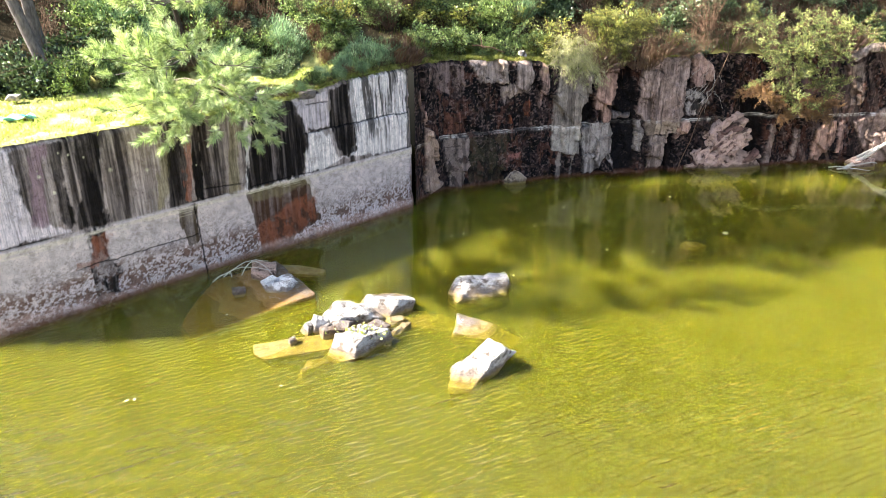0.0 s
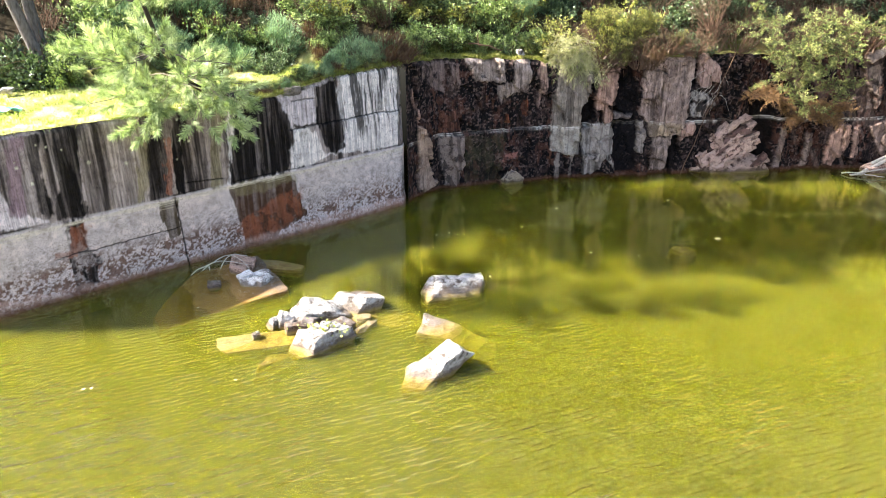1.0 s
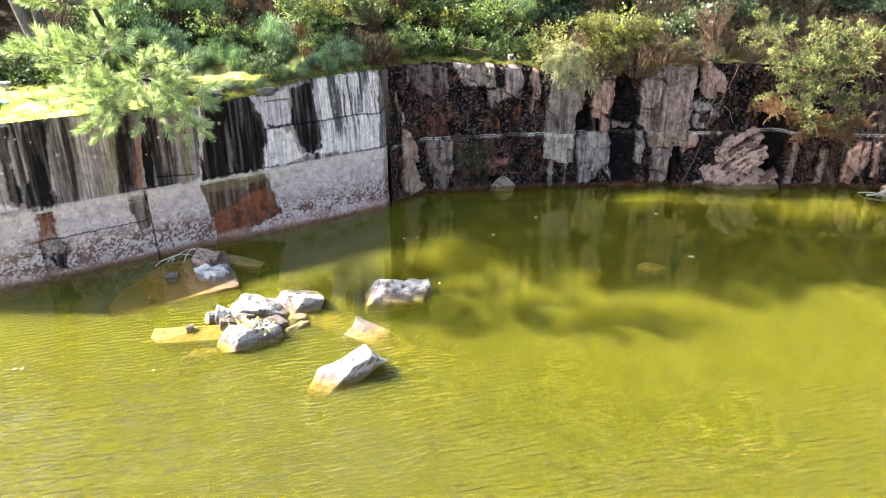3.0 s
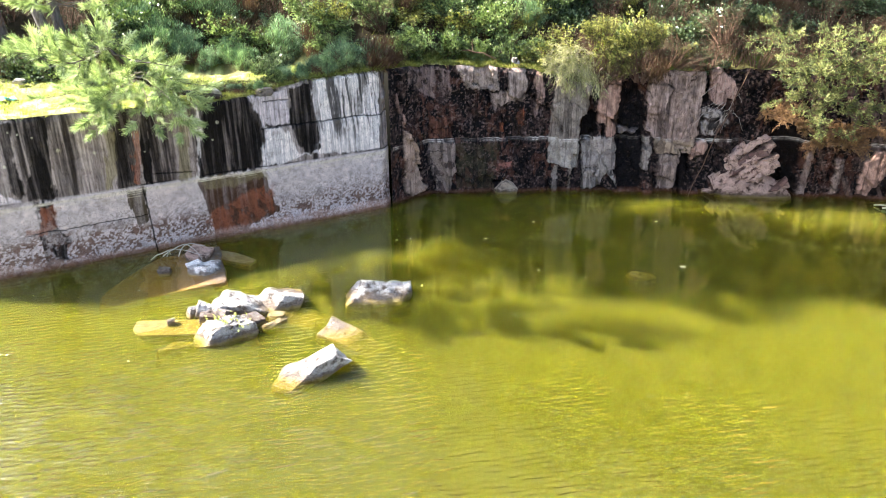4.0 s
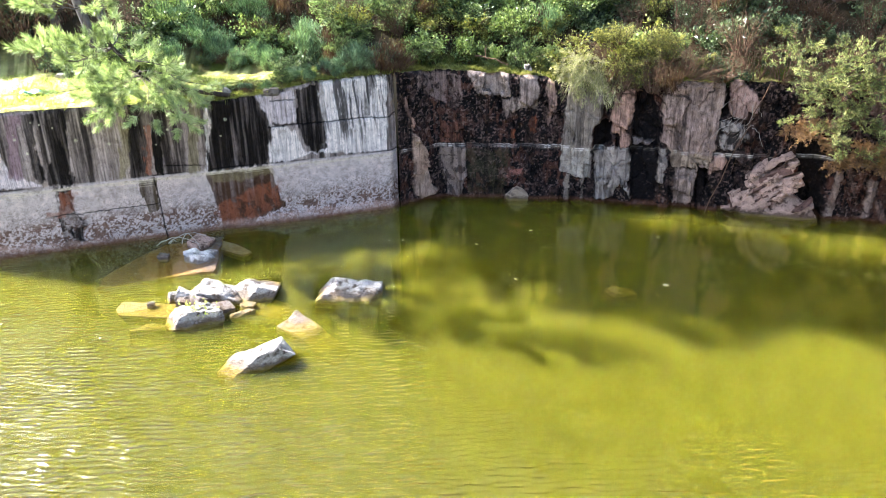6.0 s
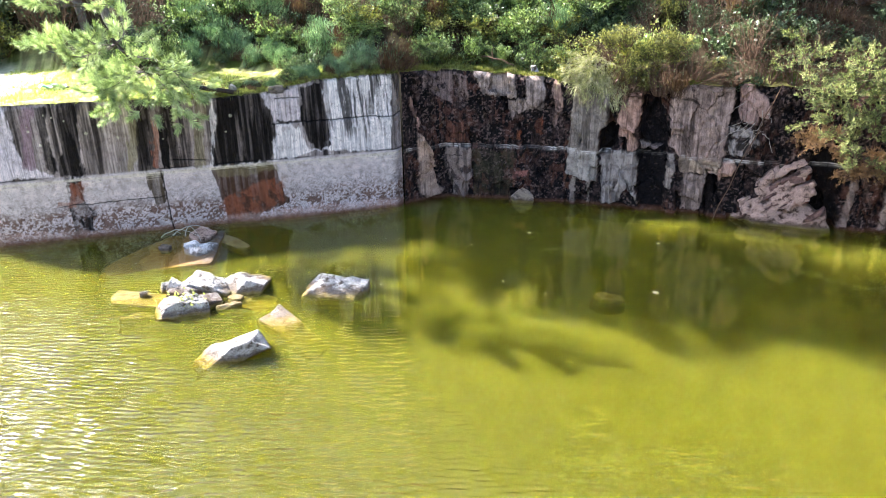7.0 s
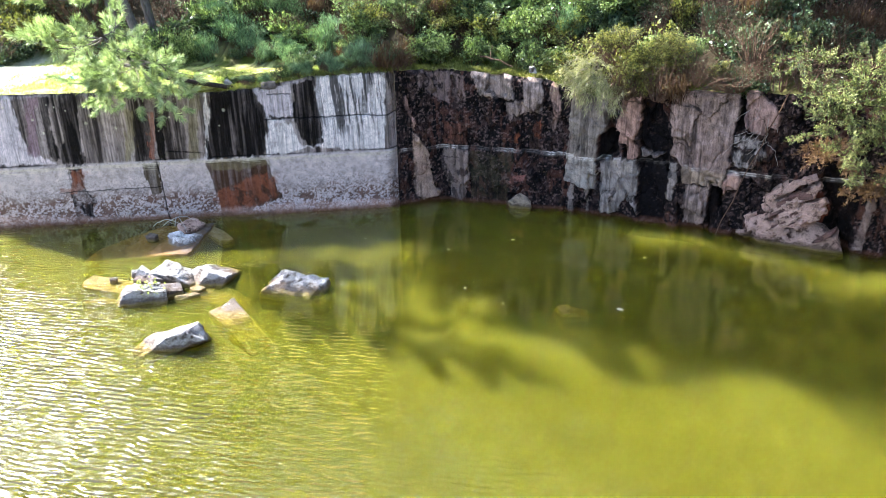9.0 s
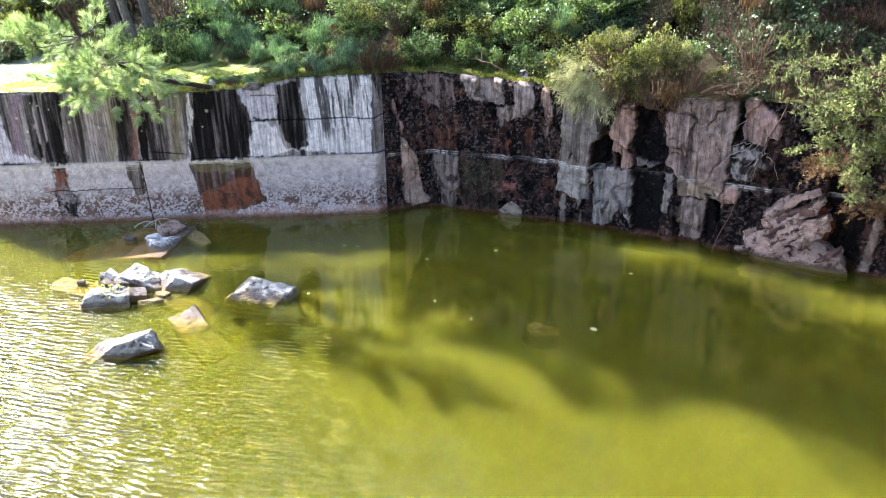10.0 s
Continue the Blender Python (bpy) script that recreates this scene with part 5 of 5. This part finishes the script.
# pale broom and yellow shrubs leaning over the dark wall
for x, y, z, s in ((2.25, 13.72, 2.25, 0.65), (2.6, 13.75, 2.25, 0.8), (2.85, 13.8, 2.15, 0.7), (2.45, 13.8, 2.5, 0.7)):
    plant(PALES, x, y, 0, s, 1.0, z, _rng.uniform(-10, 20))
for i in range(10):
    x = _rng.uniform(2.5, 4.7)
    z = _rng.uniform(2.2, 3.1) - 0.25 * abs(x - 3.3)
    plant(YELLOWS, x, 13.75 + 0.2 * (x - 3) - 0.15 * (z - 2.2) + _rng.uniform(-0.1, 0.15), 0, _rng.uniform(0.28, 0.48), 1.0, z)
    if i % 2:
        plant(TWIGS, x + _rng.uniform(-0.2, 0.2), 13.75 + 0.2 * (x - 3), 0, _rng.uniform(0.35, 0.55), 1.0, z - 0.15)
for x, y, z in ((4.3, 13.85, 2.45), (4.8, 14.0, 2.4), (3.7, 13.7, 2.2), (5.0, 13.9, 2.9)):
    plant(TWIGS, x, y, 0, 0.7, 0.8, z)
plant(FERNS, 3.95, 13.85, 0, 0.6, 1.0, 2.2)
# the gorse that hangs down over the wall
for x, y, z, s in ((5.85, 13.4, 2.95, 0.55), (6.10, 13.35, 2.55, 0.55), (6.35, 13.25, 2.20, 0.55), (6.60, 13.25, 2.50, 0.60), (6.15, 13.45, 1.95, 0.45), (6.50, 13.35, 1.75, 0.50), (6.90, 13.40, 1.95, 0.55), (6.80, 13.45, 1.45, 0.45), (7.15, 13.40, 2.40, 0.60), (6.65, 13.3, 2.95, 0.60), (7.35, 13.55, 1.75, 0.50), (7.6, 13.6, 2.75, 0.65), (7.2, 13.5, 2.95, 0.55)):
    plant(GORSES, x, y, 0, s, 1.0, z, group="gorse over the wall")
for x, y, z, s in ((6.3, 13.85, 1.55, 0.7), (6.95, 13.75, 1.2, 0.75), (7.4, 13.85, 1.3, 0.75)):
    plant(DRY_GORSES, x, y, 0, s, 1.0, z, group="gorse over the wall")


# tussocks along the edge of the sawn wall
for i in range(46):
    u = _rng.uniform(3.4, 7.1)
    x, y, nx, ny = along(LEFT_FOOT, np.array([u]))
    d = 0.08 + abs(_rng.gauss(0, 0.28))
    plant(_rng.choice([FERNS, BROOMS, FERNS, TWIGS, BRAMBLES]), float(x[0] - nx[0] * d), float(y[0] - ny[0] * d), 0, _rng.uniform(0.12, 0.26), group="tussocks along the wall edge")

# ---- grass ----
def grass_patch(name, count, region, length, label, seed, lean=(0, 0, 0), material=GRASS):
    rng = np.random.RandomState(seed)
    r2 = random.Random(seed)
    base = []
    while len(base) < count:
        x, y = region(r2)
        z, r = surface_height(x, y)
        if r > 0.0:
            base.append((x, y, z - 0.02))
    base = np.array(base)
    way = rng.normal(size=(count, 3)) * 0.45 + np.array([0, 0, 1.0]) + np.array(lean)
    me = strand_mesh(name, *blades(base, way, length * rng.uniform(0.5, 1.6, count), 0.010, rng, 0.35))
    return tagged(part(name, me, material), label, "grass", kind="stuff")


def on_plateau(r):
    u = r.uniform(0.2, 7.15)
    x, y, nx, ny = along(LEFT_FOOT, np.array([u]))
    d = r.random() ** 1.2 * (3.6 - 0.35 * u) + 0.06
    return float(x[0] - nx[0] * d), float(y[0] - ny[0] * d)


def on_left_rim(r):
    u = r.uniform(3.2, 7.15)
    x, y, nx, ny = along(LEFT_FOOT, np.array([u]))
    d = 0.06 + abs(r.gauss(0, 0.12))
    return float(x[0] - nx[0] * d), float(y[0] - ny[0] * d)


def on_back_rim(r):
    u = r.uniform(0.0, 3.2)
    x, y, nx, ny = along(BACK_FOOT, np.array([u]))
    d = 0.08 + abs(r.gauss(0, 0.4))
    return float(x[0] - nx[0] * d), float(y[0] - ny[0] * d)


grass_patch("plateau_grass", 24000, on_plateau, 0.075, "short sunlit grass on the quarry top", 61)
grass_patch("rim_grass", 3600, on_left_rim, 0.12, "straggling dry grass along the wall edge", 62, (0.3, -0.3, -0.2), MOSS_BLADE)
grass_patch("bank_grass", 11000, on_back_rim, 0.10, "mossy grass above the dark wall", 63, (0.1, -0.3, 0), MOSS_BLADE)


# ---- pines ----
def tuft_mesh(seed, length=0.17, needles=150, reach=0.135, width=0.0054):
    """A pine shoot with its needles sweeping forward all round."""
    rng = np.random.RandomState(seed)
    t = rng.random(needles)
    base = np.stack([np.zeros(needles), np.zeros(needles), t * length], 1)
    a = rng.uniform(0, 2 * np.pi, needles)
    open_ = 0.35 + 0.75 * (1 - t) + rng.normal(size=needles) * 0.12
    way = np.stack([np.cos(a) * np.sin(open_), np.sin(a) * np.sin(open_), np.cos(open_)], 1)
    v, q = blades(base, way, reach * rng.uniform(0.7, 1.15, needles), width, rng, 0.06)
    return strand_mesh("needle_tuft", v, q)


TUFTS = [tuft_mesh(70 + i) for i in range(4)]
for _m in TUFTS:
    _m.materials.append(NEEDLE)


def toward(at, way, roll=0.0, s=1.0):
    q = Vector(way).to_track_quat("Z", "Y").to_matrix().to_4x4()
    return Matrix.Translation(at) @ q @ pose(0, 0, 0, 0, 0, roll) @ Matrix.Diagonal((s, s, s, 1))


def pine_branch(tree, start, end, sag, seed, thick, tufts, wood, meshes, spread=0.30, s=1.0):
    """One limb with side twigs, each ending in a tuft of needles."""
    rng = random.Random(seed)
    line = bent(start, end, sag, rng, 8, 0.025)
    pieces = [tube(line, [thick * (1 - 0.11 * k) for k in range(8)], 5)]
    spots = [(line[-1], line[-1] - line[-2])]
    for k in range(tufts):
        i = rng.choice((3, 4, 5, 6, 6))
        d = (line[i + 1] - line[i]).normalized()
        side = Vector((rng.gauss(0, 1), rng.gauss(0, 1), rng.gauss(0.1, 0.7)))
        e = line[i] + (d * 0.8 + side.normalized() * 0.9) * spread * rng.uniform(0.5, 1.1)
        twig = bent(line[i], e, -0.02, rng, 4, 0.012)
        pieces.append(tube(twig, [thick * 0.42, thick * 0.36, thick * 0.3, thick * 0.22], 4))
        spots.append((twig[-1], twig[-1] - twig[-2]))
    v, f = joined(pieces)
    limb = part("branch", mesh_of("branch", v, quads_only(f)), wood, tree)
    for at, way in spots:
        t = part("needle_tuft", rng.choice(meshes), None, limb)
        t.matrix_local = toward(at - way.normalized() * 0.12 * s, way.normalized() + Vector((0, 0, 0.25)), rng.uniform(0, 360), s * rng.uniform(0.8, 1.15))
    return limb


pine = tagged(new("pine"), "young pine leaning out over the quarry edge, sunlit long needles", "tree")
TRUNK = [(-2.60, 10.52, 2.22), (-2.80, 9.98, 2.38), (-2.95, 9.42, 2.55), (-3.08, 8.98, 2.82), (-3.11, 8.55, 3.28), (-3.13, 8.26, 3.86), (-3.2, 8.1, 4.6), (-3.25, 8.0, 5.25), (-3.3, 7.95, 5.9)]
_v, _f = tube(TRUNK, [0.040, 0.038, 0.035, 0.031, 0.028, 0.025, 0.021, 0.016, 0.01], 10)
part("trunk", mesh_of("trunk", _v, _f), BARK, pine)
# the low whorl droops over the edge
for i in range(14):
    a = radians(i * 360 / 14 + 9)
    reach = (0.62, 0.80, 0.72)[i % 3]
    start = Vector(TRUNK[3]) + Vector((0, 0, 0.04 * (i % 3) - 0.04))
    end = start + Vector((math.cos(a) * reach, math.sin(a) * reach * 0.8, -0.62 + 0.16 * (i % 4)))
    pine_branch(pine, start, end, 0.10, 600 + i, 0.010, 7, TWIG, TUFTS, 0.30)
for i, (s, e, sag, n) in enumerate((
        (4, (-3.72, 7.82, 3.40), -0.10, 7), (4, (-2.48, 8.70, 3.10), -0.08, 5), (4, (-3.75, 8.55, 3.10), -0.06, 7), (4, (-3.35, 7.85, 3.20), -0.06, 7), (4, (-2.95, 7.95, 3.45), -0.05, 7),
        (4, (-3.45, 9.1, 3.45), -0.05, 5), (3, (-3.75, 8.75, 2.70), 0.02, 7), (3, (-3.65, 8.35, 2.70), 0.02, 7), (3, (-2.55, 9.25, 2.72), 0.05, 5), (3, (-3.25, 8.30, 2.62), 0.02, 7),
        (5, (-3.75, 8.05, 4.15), -0.1, 7), (5, (-2.75, 8.35, 4.0), -0.08, 6), (5, (-3.3, 7.6, 4.1), -0.08, 7), (5, (-3.35, 8.75, 4.1), -0.08, 6), (5, (-2.85, 7.85, 4.2), -0.06, 6))):
    pine_branch(pine, TRUNK[s], e, sag, 640 + i, 0.014, n + 4, GREY_BARK, TUFTS, 0.32)
for level in (6, 7, 8):
    for i in range(4):
        a = radians(i * 90 + 25 * level)
        reach = 0.46 - 0.08 * (level - 6)
        start = Vector(TRUNK[level])
        pine_branch(pine, start, start + Vector((math.cos(a) * reach, math.sin(a) * reach, 0.30)), -0.08, 670 + 10 * level + i, 0.013, 5, GREY_BARK, TUFTS, 0.22)

# tall pines behind the grass, crowns high above
FAR_TUFTS = [tuft_mesh(90 + i, 0.55, 150, 0.30, 0.012) for i in range(2)]
for _m in FAR_TUFTS:
    _m.materials.append(FAR_NEEDLE)


def tall_pine(seed, x, y, height, lean, crown_from, spread, limbs=28):
    rng = random.Random(seed)
    tree = tagged(new("tall_pine"), "tall slender pine with a bare trunk behind the grass", "tree", "tall pines behind the plateau")
    z0 = surface_height(x, y)[0] - 0.1
    line = [Vector((x + lean[0] * t, y + lean[1] * t, z0 + height * t)) + Vector((0.05 * math.sin(5 * t + seed), 0, 0)) for t in np.linspace(0, 1, 10)]
    v, f = tube(line, [0.095 * (1 - 0.085 * k) for k in range(10)], 10)
    part("trunk", mesh_of("trunk", v, f), GREY_BARK, tree)
    for i in range(limbs):
        t = crown_from + (1 - crown_from) * i / (limbs - 1)
        k = t * 9
        p = line[int(k)].lerp(line[min(int(k) + 1, 9)], k - int(k))
        a = rng.uniform(0, 2 * math.pi)
        r = spread * (1.15 - 0.6 * i / (limbs - 1)) * rng.uniform(0.6, 1.1)
        pine_branch(tree, p, p + Vector((math.cos(a) * r, math.sin(a) * r, rng.uniform(0.1, 0.6))), 0.05, seed * 50 + i, 0.03, 7, GREY_BARK, FAR_TUFTS, 0.8, 1.0)
    return tree


for i, (x, y, h, lean) in enumerate(((-5.95, 11.1, 9.0, (-2.2, -0.9)), (-6.3, 11.6, 9.5, (-0.6, -1.1)), (-9.0, 11.1, 10.0, (0.3, -0.8)), (-7.6, 11.5, 9.5, (0.2, -1.5)))):
    tall_pine(30 + i, x, y, h, lean, 0.74 if i == 1 else 0.50, 0.95)
# more of them, out of view above the dark wall, added to shade the far bank
for i, (x, y) in enumerate(((0.3, 16.3), (2.4, 16.5), (4.3, 16.2), (6.4, 16.4), (8.6, 16.3))):
    tagged(tall_pine(60 + i, x, y, 8.5, (0.1, -0.9), 0.42, 1.2), "unseen tall pine added above the dark wall to shade the far bank", group="tall pines above the dark wall")

# ---- woods on the hill behind, above the bank ----
def woods(name, trees, label, seed):
    """Distant tree crowns: clumps of leaves round many centres."""
    rng = np.random.RandomState(seed)
    bases, ways = [], []
    for x, y, low, high, r in trees:
        n = 1500
        h = rng.rand(n)
        a = rng.uniform(0, 2 * np.pi, n)
        rr = r * np.sqrt(rng.rand(n)) * (0.45 + 0.9 * np.sin(np.pi * np.clip(h * 0.9 + 0.1, 0, 1)) * 0.7)
        c = np.stack([x + rr * np.cos(a), y + rr * np.sin(a), low + (high - low) * h], 1)
        bases.append(c + rng.normal(size=(n, 3)) * 0.15)
        ways.append(rng.normal(size=(n, 3)) + np.array([0, 0, 0.3]))
    base = np.concatenate(bases)
    me = mesh_of(name, *leaves(base, np.concatenate(ways), 0.42, 0.30, rng), False)
    return tagged(part(name, me, FAR_NEEDLE), label, "woodland", kind="stuff")


_w = random.Random(77)
_trees = [(x + _w.uniform(-0.8, 0.8), 18.5 + _w.uniform(-0.8, 3.5), 3.5, _w.uniform(10, 14), _w.uniform(1.6, 2.2)) for x in np.arange(-5.0, 20.0, 1.5)]
_trees += [(18.5 + _w.uniform(-1, 2.5), y, 2.5, _w.uniform(8, 11), 2.0) for y in np.arange(-4, 17, 2.2)]
# unseen crowns at the left back, added to block the sky's reflection in the pond
_trees += [(x + _w.uniform(-0.5, 0.5), 16.5 + 0.25 * (x + 8) + _w.uniform(-1.2, 2.5), 3.8, _w.uniform(11, 14), _w.uniform(1.6, 2.2)) for x in np.arange(-14.0, -4.5, 1.3)]
woods("woodland", _trees, "dark woodland behind the quarry, its left crowns unseen and added to block sky", 78)

# ---- small things ----
_r5 = np.random.RandomState(8)
_base = np.stack([-1.10 + _r5.normal(size=70) * 0.13, 7.26 + _r5.normal(size=70) * 0.10, np.full(70, 0.12) + _r5.rand(70) * 0.05], 1)
tagged(part("moss", mesh_of("moss", *leaves(_base, _r5.normal(size=(70, 3)) + np.array([0, 0, 1.0]), 0.05, 0.03, _r5), False), GRASS), "bright green moss sprigs on the boulder", "moss", kind="stuff")
snag = tagged(new("fallen_branch"), "bleached dead branches lying from the wall into the water", "branch")
_r = random.Random(3)
for i, (a, b, thick) in enumerate((((8.35, 14.15, -0.05), (9.9, 14.2, 0.95), 0.045), ((8.6, 14.2, 0.2), (10.1, 14.35, 0.78), 0.03), ((8.1, 13.95, 0.03), (9.0, 14.1, 0.10), 0.02), ((8.0, 14.1, 0.02), (8.7, 13.8, 0.04), 0.014))):
    line = bent(a, b, 0.03, _r, 8, 0.02)
    v, f = tube(line, [thick * (1 - 0.07 * k) for k in range(8)], 7)
    part("limb", mesh_of("limb", v, f), DEADWOOD, snag)

roots = tagged(new("bleached_roots"), "tangle of thin bleached roots on the sunken slab", "roots")
for i, (a, b, sag) in enumerate((((-3.32, 8.92, 0.03), (-2.50, 9.02, 0.16), 0.13), ((-3.20, 9.06, 0.04), (-2.60, 9.30, 0.18), 0.10), ((-3.05, 8.95, 0.10), (-3.16, 9.20, 0.02), 0.05), ((-2.95, 9.1, 0.05), (-2.48, 9.0, 0.08), 0.22))):
    line = bent(a, b, sag, _r, 9, 0.012)
    v, f = tube(line, [0.009 - 0.0006 * k for k in range(9)], 5)
    part("root", mesh_of("root", v, f), DEADWOOD, roots)

vine = tagged(new("dry_vine"), "dry pale vine twigs hanging on the back wall", "vine")
for i in range(16):
    x0, z0 = _r.uniform(5.0, 5.4), _r.uniform(1.5, 2.2)
    line = bent((x0, 14.02, z0), (x0 + _r.uniform(-0.5, 0.25), 13.98, z0 - _r.uniform(0.1, 0.6)), _r.uniform(-0.1, 0.12), _r, 7, 0.03)
    v, f = tube(line, [0.0045 - 0.0004 * k for k in range(7)], 4)
    part("twig", mesh_of("twig", v, f), DEADWOOD if i % 3 else TWIG, vine)
line = bent((5.55, 14.0, 2.4), (4.78, 13.95, -0.05), 0.05, _r, 9, 0.03)
v, f = tube(line, [0.009] * 9, 5)
part("twig", mesh_of("twig", v, f), BROWN_TWIG, vine)

dead_stick = tagged(new("dead_stick"), "brown dead stick lying on the grass above the wall", "branch")
for a, b, thick in (((0.55, 13.35, 2.62), (1.15, 13.45, 2.48), 0.016), ((0.75, 13.4, 2.55), (0.7, 13.5, 2.8), 0.010)):
    v, f = tube(bent(a, b, 0.03, _r, 6, 0.02), [thick * (1 - 0.1 * k) for k in range(6)], 5)
    part("limb", mesh_of("limb", v, f), BROWN_TWIG, dead_stick)

# bits afloat on the pond
flake = bmesh.new()
bmesh.ops.create_circle(flake, cap_ends=True, segments=7, radius=0.02)
for v in flake.verts:
    v.co.x *= 1.6
    v.co.z = 0.004 + 0.06 * v.co.x ** 2 * 5
first = None
for i, (x, y, s) in enumerate(((4.58, 10.62, 1.6), (2.15, 11.9, 1.0), (0.95, 9.1, 0.8), (2.5, 10.0, 0.8), (4.2, 12.4, 1.0), (-3.5, 6.1, 0.9), (-3.42, 6.12, 0.8), (-1.9, 6.35, 0.7), (1.5, 11.0, 0.8), (-2.9, 8.0, 0.7), (3.2, 9.9, 0.7), (-5.0, 5.6, 1.2), (0.1, 10.6, 0.8), (0.3, 10.7, 0.7))):
    m = pose(x, y, 0.004, 0, 0, i * 47) @ Matrix.Diagonal((s, s, s, 1))
    if first is None:
        first = tagged(part("floating_leaf", flake, DEADWOOD), "small pale dead leaf floating on the pond", "leaf", "leaves afloat")
        first.matrix_basis = m
    else:
        copy_thing(first, m @ Matrix.Scale(1 / first.scale.x, 4))

scrap = bmesh.new()
bmesh.ops.create_grid(scrap, x_segments=10, y_segments=6, size=0.5)
for v in scrap.verts:
    x, y = v.co.x, v.co.y
    v.co = Vector((x * 0.42 + 0.03 * math.sin(9 * y), y * 0.20 + 0.02 * math.sin(7 * x), 0.022 * math.sin(11 * x + 3 * y) + 0.015 * math.cos(13 * y)))
sheeting = Nodes("turquoise_sheeting")
sheeting.finish(sheeting.ramp(sheeting.noise(sheeting.position(), 14, 4, 0.6), [(0.3, (0.10, 0.42, 0.40)), (0.7, (0.28, 0.62, 0.58))]), 0.45, None, 0.4)
plastic = tagged(part("plastic_scrap", scrap, sheeting.mat), "crumpled scrap of turquoise plastic lying in the grass", "litter")
plastic.matrix_world = pose(-5.67, 9.17, surface_height(-5.67, 9.17)[0] + 0.035, 0, 0, 28)
